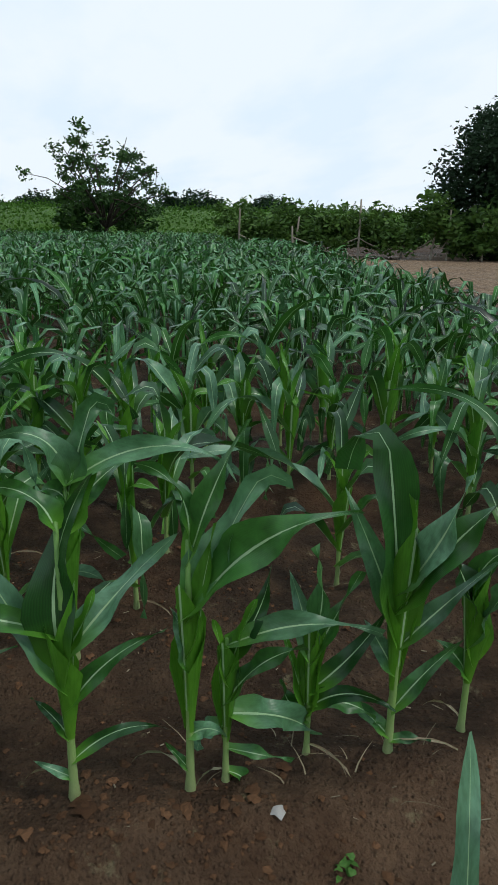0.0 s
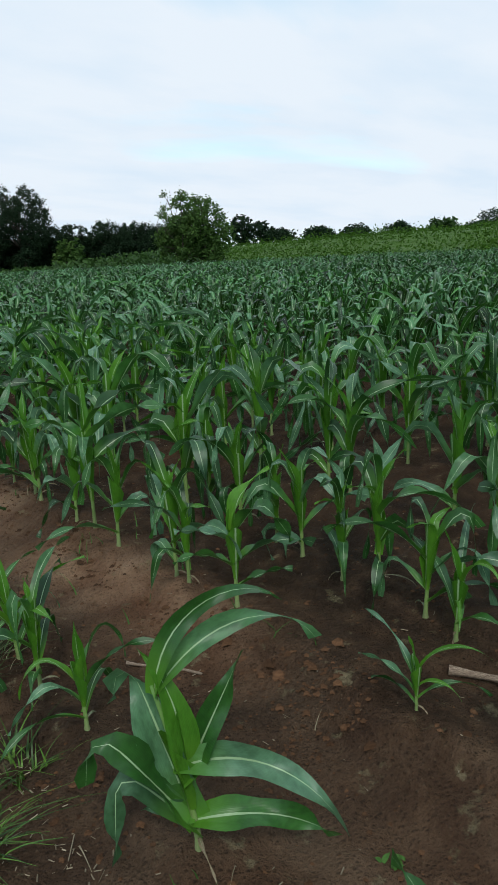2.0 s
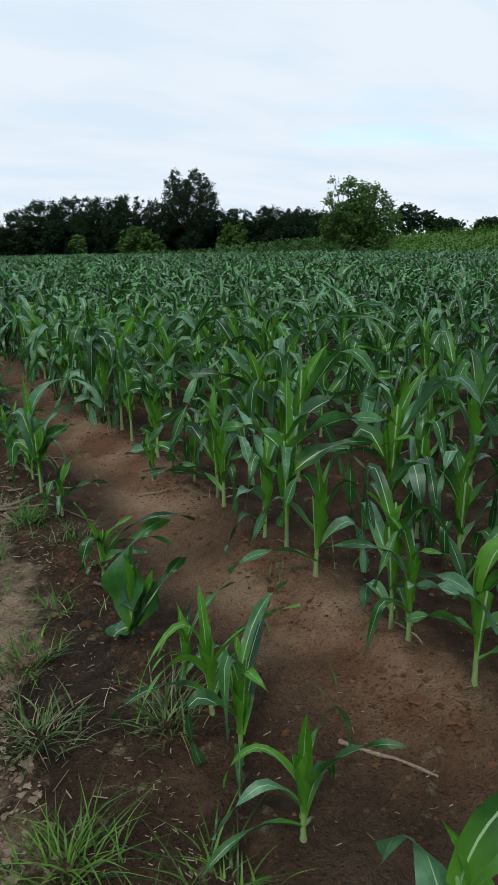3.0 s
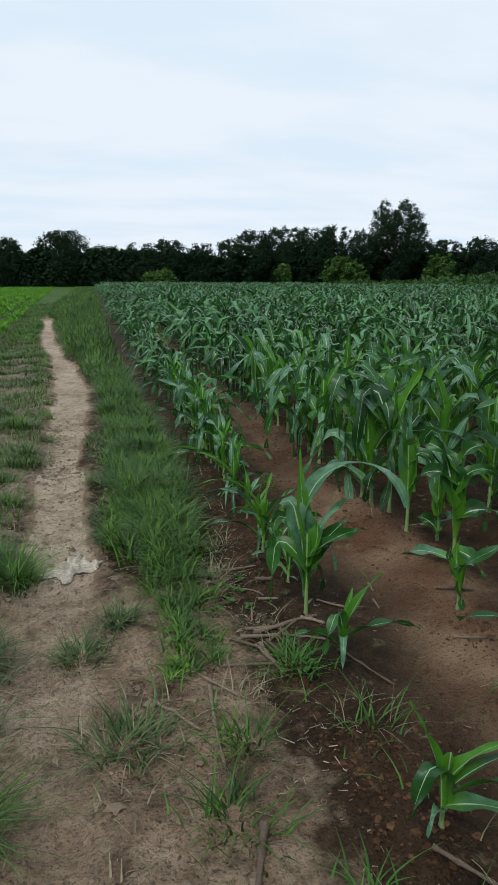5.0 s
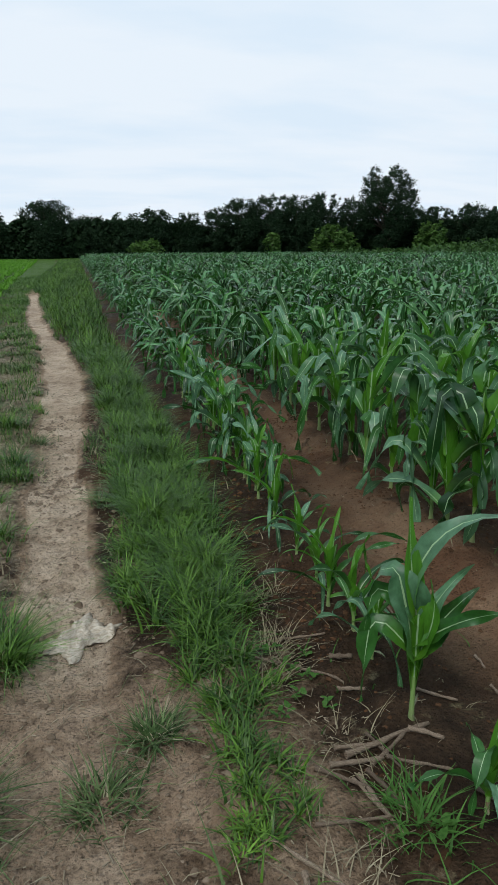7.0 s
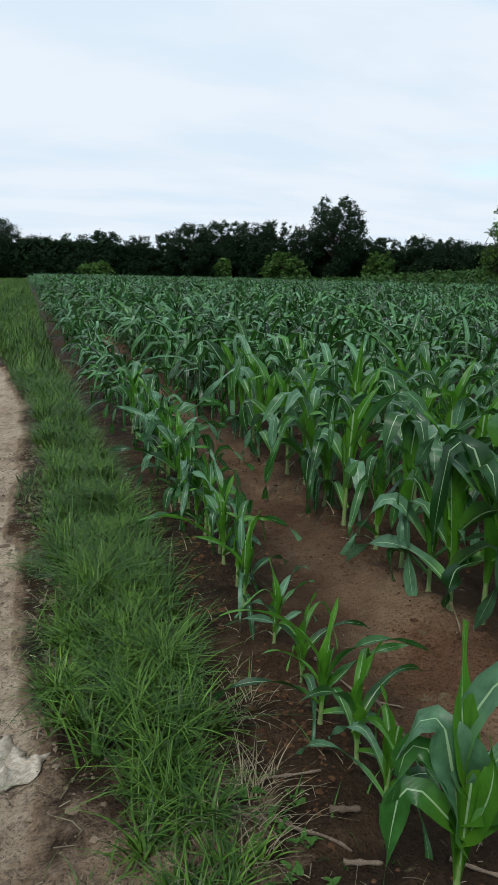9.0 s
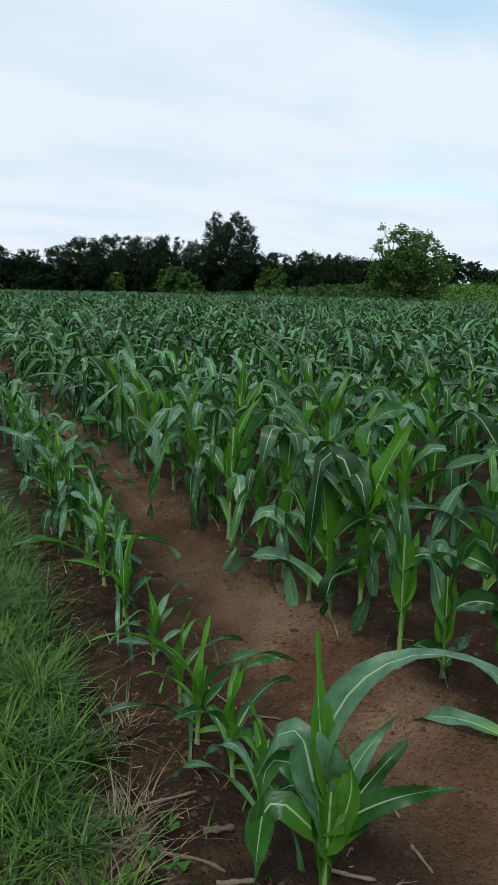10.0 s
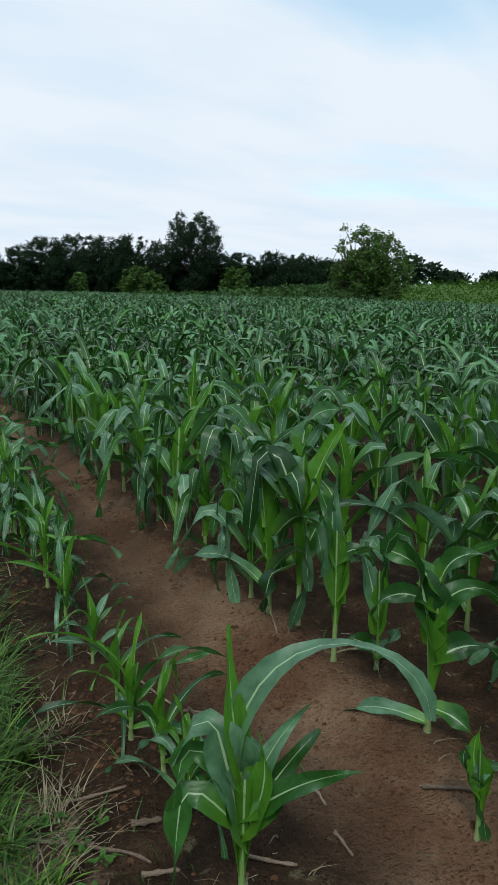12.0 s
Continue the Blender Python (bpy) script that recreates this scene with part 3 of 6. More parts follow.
# rows that run beside the footpath: distance along the row and height of each plant
ROW_A = [(-0.6, 0.6), (1.9, 0.14), (2.2, 0.12), (3.20, 0.60), (3.89, 0.40), (4.19, 0.52), (4.42, 0.44), (4.6, 0.3), (6.96, 0.40),
         (7.12, 0.40), (7.30, 0.42), (7.53, 0.36), (7.78, 0.34), (8.12, 0.44), (8.30, 0.5), (8.47, 0.46), (8.60, 0.52), (8.75, 0.48), (8.90, 0.58), (9.0, 0.50), (9.15, 0.6), (9.3, 0.55), (9.43, 0.64), (9.56, 0.62),
         (9.72, 0.6), (9.9, 0.66), (10.05, 0.6), (10.2, 0.66), (10.36, 0.6), (10.48, 0.7), (10.65, 0.64), (10.8, 0.62), (11.0, 0.7), (11.2, 0.7)]
ROW_B = [(-0.5, 0.75), (-0.2, 0.7), (0.14, 0.62), (0.36, 0.86), (0.53, 0.6), (0.78, 0.62), (0.86, 0.80), (1.13, 0.72), (1.40, 0.55), (1.62, 0.70), (1.93, 0.42), (2.13, 0.62), (2.37, 0.50), (2.63, 0.60),
         (2.88, 0.58), (3.25, 0.28), (4.12, 0.62), (4.40, 0.55), (4.50, 0.72), (4.99, 0.66), (5.26, 0.80), (5.44, 0.62), (5.87, 0.68), (6.0, 0.78), (6.3, 0.5), (6.56, 0.72), (6.9, 0.45), (6.95, 0.7),
         (7.40, 0.66), (7.47, 0.86), (7.70, 0.92), (7.83, 0.98), (8.0, 0.7), (8.26, 0.8), (8.50, 0.7), (8.86, 0.95), (9.1, 0.85), (9.34, 0.85), (9.5, 0.9), (9.76, 0.95), (10.05, 0.95), (10.3, 0.9), (10.6, 1.0), (10.85, 0.95), (11.1, 1.0)]
ROW_C = [(0.95, 0.1, 0.8), (0.97, 0.89, 0.85), (0.9, 1.33, 0.85), (0.82, 1.55, 0.85), (0.85, 1.85, 0.7), (0.6, 2.45, 0.45), (0.46, 2.83, 0.55), (0.42, 3.42, 0.45),
         (0.46, 3.58, 0.6), (0.57, 3.87, 0.72), (0.53, 4.02, 0.6), (0.51, 4.29, 0.66), (0.56, 4.52, 0.66), (0.6, 4.8, 0.7), (0.62, 5.1, 0.8)]


def hero(x, y, tall, seed, blades_, label, lean):
    """A plant whose blades are told one by one: kind, turn in degrees, collar height, length, width, a0, a1, kink in degrees, twist and, where they matter, where the fold lies and the roll of the blade."""
    plan = [(kind, zc, length, width, radians(a0), radians(a1), radians(az), radians(kink), tw * 1.1, *more) for kind, az, zc, length, width, a0, a1, kink, tw, *more in blades_]
    ob = corn_plant(random.Random(seed), tall, plan, lean, label)
    ob.matrix_basis = stand(ob, x, y)
    return ob


HEROES = [
    # plants of the two edge rows that the walk passes nearest
    (0.01, 1.15, 0.86, "corn plant with an upright broad leaf facing the path", [
        ("leaf", 276, 0.334, 0.486, 0.105, -10, 35, 0, 0.17, 0.45, 56), ("leaf", 91, 0.685, 0.187, 0.057, 14, 100, 0, 0.03, 0.45, -49), ("leaf", 273, 0.381, 0.372, 0.069, 38, 55, 0, -0.08, 0.45, 49), ("leaf", 77, 0.3, 0.426, 0.076, 30, 25, 0, 0.25, 0.45, -52), ("leaf", 90, 0.427, 0.496, 0.06, 54, 150, 0, 0.17, 0.45, -45), ("leaf", 249, 0.249, 0.311, 0.05, 30, 70, 0, 0.25, 0.45, 60), ("leaf", 67, 0.165, 0.136, 0.034, 30, 55, 0, 0.25, 0.45, -47), ("leaf", 271, 0.101, 0.245, 0.038, 46, 120, 0, 0.24, 0.45, 49), ("young", 259, 0.392, 0.174, 0.053, 34, 10, 0, -0.19, 0.45, 50), ("leaf", 76, 0.056, 0.102, 0.027, 62, 60, 0, 0.25, 0.45, -53)]),
    (-0.01, 1.65, 0.72, "corn plant with a broad upright leaf and wide side leaves", [
        ("leaf", 266, 0.295, 0.456, 0.101, -6, 30, 0, 0.22, 0.45, 65), ("leaf", 113, 0.641, 0.156, 0.053, 6, 105, 0, 0.02, 0.45, -52), ("leaf", 95, 0.297, 0.384, 0.073, 22, 30, 0, 0.18, 0.45, -44), ("leaf", 261, 0.409, 0.219, 0.065, 58, 40, 0, 0.21, 0.45, 45), ("leaf", 90, 0.207, 0.22, 0.039, 22, 30, 0, -0.25, 0.45, -52), ("leaf", 292, 0.21, 0.331, 0.053, 50, 65, 0, -0.12, 0.45, 56), ("young", 84, 0.538, 0.178, 0.032, 34, 60, 0, -0.23, 0.45, -40), ("leaf", 100, 0.066, 0.143, 0.024, 22, 30, 0, 0.27, 0.45, -51), ("leaf", 269, 0.063, 0.106, 0.03, 26, 55, 0, -0.02, 0.45, 41)]),
    (0.02, 1.43, 0.50, "small corn plant with a thin pale stem", [
        ("leaf", 292, 0.307, 0.261, 0.074, 30, 65, 0, 0.27, 0.45, 41), ("leaf", 111, 0.329, 0.135, 0.054, 30, 55, 0, 0.21, 0.45, -56), ("young", 85, 0.285, 0.176, 0.046, 6, 15, 0, -0.08, 0.45, -59), ("leaf", 277, 0.292, 0.229, 0.061, 34, 85, 0, 0.07, 0.45, 41), ("leaf", 269, 0.1, 0.175, 0.038, 30, 60, 0, -0.03, 0.45, 55), ("leaf", 71, 0.059, 0.056, 0.018, 34, 95, 0, 0.27, 0.45, -49), ("young", 270, 0.329, 0.134, 0.04, 14, 15, 0, -0.1, 0.45, 45)]),
    (-0.03, 0.88, 0.86, "tall corn plant with a long leaf arching sideways", [
        ("young", 248, 0.371, 0.339, 0.059, 10, 10, 0, 0.05, 0.45, 53), ("leaf", 264, 0.472, 0.444, 0.096, 22, 31, 103, 0.09, 0.84, 44), ("leaf", 238, 0.472, 0.503, 0.11, 30, 75, 0, 0.21, 0.45, 45), ("leaf", 248, 0.599, 0.362, 0.06, 14, 30, 0, 0.3, 0.45, 54), ("leaf", 64, 0.341, 0.157, 0.06, 2, 35, 0, 0.01, 0.45, -60), ("leaf", 244, 0.154, 0.106, 0.044, 38, 145, 0, 0.1, 0.45, 51), ("leaf", 78, 0.056, 0.105, 0.024, 34, 35, 0, 0.16, 0.45, -55), ("leaf", 98, 0.64, 0.261, 0.05, -6, 75, 0, 0.17, 0.45, -57)]),
    (-0.02, 0.79, 0.62, "corn plant with a flat leaf spreading across its neighbour", [
        ("leaf", 244, 0.385, 0.369, 0.062, 58, 110, 0, -0.19, 0.45, 42), ("leaf", 241, 0.23, 0.271, 0.063, 26, 70, 0, -0.21, 0.45, 49), ("leaf", 274, 0.198, 0.303, 0.09, 102, 145, 0, 0.19, 0.45, 37), ("young", 88, 0.277, 0.184, 0.059, 6, 15, 0, 0.05, 0.45, -52), ("young", 241, 0.293, 0.233, 0.062, 14, 20, 0, -0.19, 0.45, 49), ("leaf", 57, 0.166, 0.129, 0.05, 118, 175, 0, 0.21, 0.45, -31), ("leaf", 269, 0.1, 0.187, 0.033, 114, 110, 0, -0.14, 0.45, 29), ("leaf", 261, 0.339, 0.269, 0.055, 34, 5, 0, 0.15, 0.45, 60), ("leaf", 272, 0.032, 0.134, 0.034, 118, 185, 0, -0.2, 0.45, 32)]),
    (0.03, 0.56, 0.62, "bushy corn plant with a fan of bright leaves", [
        ("leaf", 253, 0.195, 0.306, 0.061, 46, 25, 0, 0.16, 0.45, 55), ("leaf", 48, 0.294, 0.241, 0.062, 10, 25, 0, 0.16, 0.45, -66), ("leaf", 227, 0.144, 0.263, 0.053, 38, 110, 0, 0.01, 0.45, 57), ("young", 61, 0.126, 0.237, 0.056, 18, 15, 0, 0.25, 0.45, -46), ("young", 246, 0.128, 0.255, 0.062, 6, 10, 0, -0.11, 0.45, 59), ("leaf", 251, 0.163, 0.208, 0.062, 78, 155, 0, -0.24, 0.45, 33), ("leaf", 77, 0.108, 0.153, 0.047, 50, 0, 0, 0.25, 0.45, -55), ("leaf", 233, 0.311, 0.296, 0.056, 14, -20, 0, 0.19, 0.45, 48), ("leaf", 253, 0.28, 0.282, 0.057, 22, 25, 0, -0.18, 0.45, 42)]),
    (-0.02, 0.35, 1.00, "tall sturdy corn plant with pale-ribbed leaves", [
        ("leaf", 47, 0.346, 0.679, 0.128, 5, 13, 155, 0.2, 0.8, -57), ("young", 230, 0.427, 0.338, 0.064, 14, -20, 0, -0.25, 0.45, 61), ("leaf", 239, 0.427, 0.39, 0.119, 26, 45, 0, 0.17, 0.45, 49), ("leaf", 48, 0.375, 0.378, 0.08, 22, 30, 0, -0.1, 0.45, -60), ("leaf", 250, 0.316, 0.332, 0.057, 38, 45, 0, -0.02, 0.45, 50), ("leaf", 52, 0.245, 0.158, 0.061, 30, 40, 0, -0.14, 0.45, -53), ("leaf", 253, 0.129, 0.27, 0.054, 30, 50, 0, -0.1, 0.45, 57), ("leaf", 52, 0.051, 0.157, 0.046, 46, 75, 0, 0.21, 0.45, -44), ("leaf", 222, 0.474, 0.354, 0.086, 30, 10, 0, 0.19, 0.45, 60), ("leaf", 238, 0.038, 0.109, 0.033, 66, 95, 0, -0.2, 0.45, 37)]),
    (0.00, 0.12, 0.80, "corn plant with a narrow bright leaf funnel", [
        ("young", 61, 0.225, 0.296, 0.075, -6, 15, 0, -0.17, 0.45, -62), ("leaf", 215, 0.264, 0.272, 0.081, 14, 35, 0, 0.04, 0.45, 52), ("leaf", 73, 0.328, 0.244, 0.073, 10, 40, 0, 0.03, 0.45, -44), ("leaf", 56, 0.172, 0.14, 0.06, 22, 75, 0, -0.21, 0.45, -42), ("leaf", 230, 0.346, 0.305, 0.064, -14, 80, 0, 0.2, 0.45, 47)]),
    (0.69, 1.57, 0.86, "corn plant with a pale upright leaf and a flat side leaf", [
        ("leaf", 108, 0.526, 0.486, 0.105, 12, 20, 140, 0.28, 0.85, -47), ("leaf", 87, 0.636, 0.274, 0.079, 46, 125, 0, -0.2, 0.45, -40), ("young", 298, 0.6, 0.339, 0.072, 22, 50, 0, -0.13, 0.45, 56), ("leaf", 97, 0.375, 0.358, 0.061, 22, 50, 0, -0.0, 0.45, -52), ("young", 109, 0.508, 0.222, 0.07, 10, 10, 0, 0.21, 0.45, -47), ("leaf", 264, 0.432, 0.255, 0.071, 30, 85, 0, -0.24, 0.45, 45)]),
    (0.62, 2.03, 0.80, "corn plant on a pale bare stem with a bright funnel", [
        ("young", 287, 0.431, 0.403, 0.129, 26, 35, 0, -0.04, 0.45, 44), ("young", 305, 0.451, 0.292, 0.079, 18, -15, 0, -0.25, 0.45, 56), ("leaf", 91, 0.562, 0.208, 0.063, -14, 105, 0, -0.21, 0.45, -58), ("leaf", 104, 0.377, 0.226, 0.072, 38, 185, 0, -0.23, 0.45, -50), ("leaf", 298, 0.411, 0.276, 0.072, 42, 40, 0, -0.0, 0.45, 54), ("leaf", 274, 0.063, 0.12, 0.046, 86, 115, 0, -0.12, 0.45, 32)]),
    (0.62, 1.12, 0.86, "corn plant with a pale folded top leaf and flat side leaf", [
        ("leaf", 273, 0.536, 0.412, 0.104, 14, 22, 133, -0.01, 0.79, 57), ("leaf", 257, 0.59, 0.507, 0.079, 50, 125, 0, 0.2, 0.45, 51), ("young", 276, 0.445, 0.279, 0.123, 22, 15, 0, -0.16, 0.45, 54), ("leaf", 97, 0.573, 0.338, 0.086, -6, 125, 0, -0.11, 0.45, -66), ("leaf", 291, 0.499, 0.28, 0.077, 46, 65, 0, -0.23, 0.45, 54), ("leaf", 85, 0.5, 0.155, 0.077, -10, 140, 0, -0.04, 0.45, -50)]),
    (0.03, 2.15, 0.56, "corn plant with a bright upright shoot and arched side leaves", [
        ("young", 284, 0.208, 0.38, 0.066, -2, 10, 0, 0.06, 0.45, 69), ("young", 285, 0.226, 0.312, 0.06, 14, 15, 0, 0.03, 0.45, 57), ("leaf", 272, 0.323, 0.362, 0.067, 54, 185, 0, 0.03, 0.45, 47), ("leaf", 299, 0.145, 0.455, 0.061, 64, 73, 73, -0.2, 0.44, 40), ("leaf", 124, 0.239, 0.275, 0.065, 30, 85, 0, 0.2, 0.45, -54), ("leaf", 266, 0.111, 0.33, 0.047, 110, 185, 0, 0.29, 0.45, 36), ("leaf", 100, 0.072, 0.22, 0.019, -18, 145, 0, 0.09, 0.45, -47), ("leaf", 265, 0.058, 0.22, 0.019, 18, 80, 0, 0.04, 0.45, 43), ("leaf", 273, 0.339, 0.284, 0.058, 10, 35, 0, -0.12, 0.45, 44)]),
    (0.03, 2.45, 0.42, "small corn plant leaning with one long side leaf", [
        ("young", 296, 0.209, 0.289, 0.072, 26, 20, 0, 0.11, 0.45, 57), ("leaf", 281, 0.277, 0.304, 0.068, 70, 150, 0, -0.24, 0.45, 38), ("young", 127, 0.226, 0.139, 0.047, -10, 25, 0, 0.2, 0.45, -63), ("leaf", 301, 0.156, 0.196, 0.045, -158, -150, 308, 0.06, 0.05, 23), ("leaf", 132, 0.26, 0.192, 0.04, 118, 185, 0, -0.01, 0.45, -22)]),
    (-0.01, 2.66, 0.62, "corn plant with broad leaves spreading to one side", [
        ("leaf", 293, 0.294, 0.45, 0.104, 22, 70, 0, 0.13, 0.45, 56), ("leaf", 319, 0.312, 0.395, 0.094, 30, 95, 0, -0.15, 0.45, 44), ("leaf", 139, 0.313, 0.242, 0.079, -6, 90, 0, -0.13, 0.45, -60), ("young", 288, 0.26, 0.174, 0.054, 10, 25, 0, 0.04, 0.45, 49), ("leaf", 295, 0.224, 0.204, 0.039, 50, 100, 0, -0.01, 0.45, 52), ("leaf", 309, 0.062, 0.154, 0.041, 34, 70, 0, -0.24, 0.45, 45), ("leaf", 139, 0.243, 0.276, 0.035, 14, 0, 0, 0.23, 0.45, -64)]),
    (0.00, 2.92, 0.50, "slender corn plant with a bright shoot bent over", [
        ("young", 293, 0.21, 0.379, 0.087, 14, 50, 0, 0.14, 0.45, 58), ("young", 330, 0.192, 0.22, 0.059, 10, 15, 0, -0.1, 0.45, 51), ("leaf", 321, 0.209, 0.562, 0.069, 88, 96, 81, 0.11, 0.21, 35), ("leaf", 123, 0.118, 0.045, 0.025, 118, 180, 0, -0.03, 0.45, -30), ("leaf", 294, 0.264, 0.227, 0.065, 38, 30, 0, -0.13, 0.45, 59)]),
    (-0.80, 3.30, 0.60, "large corn plant with broad leaves eaten in small holes", [
        ("leaf", 118, 0.08, 0.513, 0.1, 17, 25, 140, -0.24, 0.78, -61), ("leaf", 154, 0.055, 0.464, 0.09, 29, 38, 135, 0.29, 0.76, -42), ("leaf", 335, 0.424, 0.445, 0.055, 6, 140, 0, 0.12, 0.45, 59), ("leaf", 341, 0.426, 0.477, 0.055, 38, 150, 0, -0.12, 0.45, 43), ("young", 130, 0.211, 0.344, 0.078, -6, 40, 0, -0.1, 0.45, -52), ("leaf", 307, 0.231, 0.437, 0.078, 62, 155, 0, 0.22, 0.45, 48), ("leaf", 332, 0.196, 0.35, 0.079, 26, 25, 0, -0.13, 0.45, 62), ("leaf", 319, 0.082, 0.352, 0.083, 78, 135, 0, -0.12, 0.45, 38), ("leaf", 142, 0.068, 0.439, 0.064, 41, 50, 128, -0.21, 0.48, -50), ("leaf", 145, 0.091, 0.128, 0.055, 50, 105, 0, 0.06, 0.45, -54)] , (-0.090, 0.079)),
    (-0.83, 4.96, 0.50, "corn plant with one broad pale folded leaf", [
        ("leaf", 323, 0.03, 0.486, 0.143, 1, 9, 49, 0.01, 0.72, 57), ("leaf", 327, 0.03, 0.333, 0.093, 30, 40, 0, -0.02, 0.45, 54), ("leaf", 159, 0.03, 0.11, 0.079, 82, 185, 0, 0.1, 0.45, -40), ("young", 320, 0.03, 0.27, 0.061, 26, 10, 0, -0.07, 0.45, 45), ("leaf", 138, 0.03, 0.384, 0.093, 7, 15, -195, -0.08, 0.37, -64)]),
    (-0.80, 6.62, 0.55, "tall corn plant with an upright bright shoot beside fallen stalks", [
        ("young", 150, 0.316, 0.385, 0.059, 10, 0, 0, 0.19, 0.45, -68), ("leaf", 160, 0.191, 0.437, 0.115, 10, 19, 141, 0.17, 0.73, -61), ("leaf", 338, 0.316, 0.717, 0.056, -14, 175, 0, -0.19, 0.45, 43), ("leaf", 156, 0.205, 0.398, 0.07, 20, 29, 144, 0.16, 0.62, -48), ("leaf", 151, 0.218, 0.435, 0.061, 43, 52, 128, -0.08, 0.34, -56), ("leaf", 350, 0.219, 0.271, 0.083, 30, 55, 0, -0.03, 0.45, 61), ("young", 312, 0.205, 0.27, 0.075, 26, -20, 0, 0.2, 0.45, 63), ("leaf", 315, 0.249, 0.309, 0.063, 42, 70, 0, 0.14, 0.45, 48), ("leaf", 351, 0.247, 0.299, 0.055, 14, 55, 0, -0.13, 0.45, 55), ("leaf", 134, 0.316, 0.167, 0.053, 22, 35, 0, 0.1, 0.45, -49)]),
    (0.02, 6.92, 0.74, "corn plant with spreading leaves above bare soil", [
        ("leaf", 149, 0.256, 0.509, 0.108, 12, 21, 148, 0.11, 0.84, -52), ("leaf", 148, 0.401, 0.253, 0.072, 38, 170, 0, 0.02, 0.45, -45), ("leaf", 314, 0.496, 0.21, 0.064, 6, 125, 0, 0.0, 0.45, 48), ("leaf", 145, 0.455, 0.312, 0.079, 26, 115, 0, 0.13, 0.45, -44), ("leaf", 322, 0.352, 0.301, 0.084, -2, 155, 0, 0.18, 0.45, 60), ("leaf", 334, 0.239, 0.25, 0.082, 46, 150, 0, -0.12, 0.45, 40), ("leaf", 124, 0.03, 0.331, 0.055, 78, 145, 0, 0.07, 0.45, -34), ("young", 322, 0.292, 0.225, 0.085, -2, 5, 0, 0.23, 0.45, 67), ("leaf", 302, 0.085, 0.198, 0.066, 86, 160, 0, -0.09, 0.45, 29)]),
    (0.16, 7.34, 0.62, "corn plant with two narrow leaves folded at the top", [
        ("young", 327, 0.141, 0.313, 0.079, -2, 10, 0, 0.18, 0.45, 59), ("leaf", 139, 0.186, 0.465, 0.074, 13, 22, -179, -0.03, 0.74, -67), ("leaf", 310, 0.209, 0.42, 0.065, 2, 11, 133, -0.17, 0.73, 53), ("leaf", 150, 0.048, 0.174, 0.08, 26, 110, 0, -0.07, 0.45, -43), ("leaf", 302, 0.052, 0.164, 0.067, 30, 25, 0, -0.07, 0.45, 48)]),
    (0.01, 7.41, 0.80, "upright corn plant with one narrow dark leaf on a pale stem", [
        ("leaf", 125, 0.231, 0.544, 0.09, 10, -10, 0, 0.13, 0.45, -64), ("young", 341, 0.254, 0.287, 0.077, 6, 10, 0, -0.11, 0.45, 61), ("leaf", 125, 0.362, 0.354, 0.071, 6, 35, 0, 0.23, 0.45, -58), ("leaf", 308, 0.385, 0.201, 0.063, 10, 185, 0, -0.02, 0.45, 60)]),
    (0.03, 7.69, 0.90, "tall corn plant with folded hanging leaves at the row's front", [
        ("young", 312, 0.466, 0.423, 0.121, 14, 30, 0, 0.13, 0.45, 58), ("leaf", 147, 0.441, 0.764, 0.099, 19, 27, 151, -0.13, 0.42, -61), ("leaf", 133, 0.511, 0.518, 0.098, 52, 61, -236, 0.03, 0.63, -47), ("leaf", 315, 0.714, 0.293, 0.088, -14, 115, 0, -0.25, 0.45, 55), ("leaf", 143, 0.511, 0.359, 0.08, 29, 37, 114, -0.21, 0.82, -59), ("young", 315, 0.442, 0.323, 0.104, 10, -15, 0, -0.12, 0.45, 47), ("leaf", 348, 0.276, 0.244, 0.092, 22, 30, 0, 0.16, 0.45, 62), ("leaf", 141, 0.274, 0.301, 0.083, 115, 124, 50, -0.23, 0.42, -29)]),
    (-0.16, 6.54, 0.40, "small corn plant with narrow hanging leaves", [
        ("young", 109, 0.127, 0.19, 0.056, 26, -20, 0, -0.17, 0.45, -44), ("leaf", 108, 0.16, 0.231, 0.043, 74, 83, -248, -0.15, 0.17, -35), ("leaf", 316, 0.146, 0.131, 0.05, -30, 155, 0, -0.06, 0.45, 63), ("leaf", 141, 0.143, 0.142, 0.04, 54, -25, 0, 0.28, 0.45, -46)]),
    (-0.80, 2.55, 0.44, "corn plant with a long leaf arching over bare soil", [
        ("leaf", -45, 0.22, 0.52, 0.07, 36, 88, 0, 0.3), ("leaf", -62, 0.18, 0.40, 0.07, 45, 110, 0, 0.2), ("leaf", 130, 0.2, 0.30, 0.06, 18, 50, 0, 0.2), ("young", 150, 0.2, 0.30, 0.055, 8, 30, 0, 0.2), ("leaf", 60, 0.14, 0.34, 0.05, 45, 100, 0, 0.2), ("leaf", -150, 0.12, 0.3, 0.05, 50, 110, 0, 0.2)]),
    (-0.80, 0.65, 0.50, "corn plant with a single upright leaf by the path", [
        ("leaf", -20, 0.16, 0.50, 0.075, 6, 26, 0, 0.05), ("leaf", -100, 0.10, 0.34, 0.06, 40, 100, 0, 0.2), ("leaf", 85, 0.16, 0.30, 0.06, 45, 120, 0, 0.2), ("young", 160, 0.2, 0.2, 0.05, 5, 25, 0, 0.2)]),
    (-0.84, 1.02, 0.30, "small corn plant close to the path", [
        ("leaf", -85, 0.14, 0.42, 0.060, 38, 66, 0, 0.2), ("leaf", 90, 0.1, 0.28, 0.05, 45, 110, 0, 0.2), ("young", 60, 0.12, 0.16, 0.04, 10, 35, 0, 0.2)]),
    (-0.79, 5.47, 0.32, "small bright corn plant with thin arching leaves", [
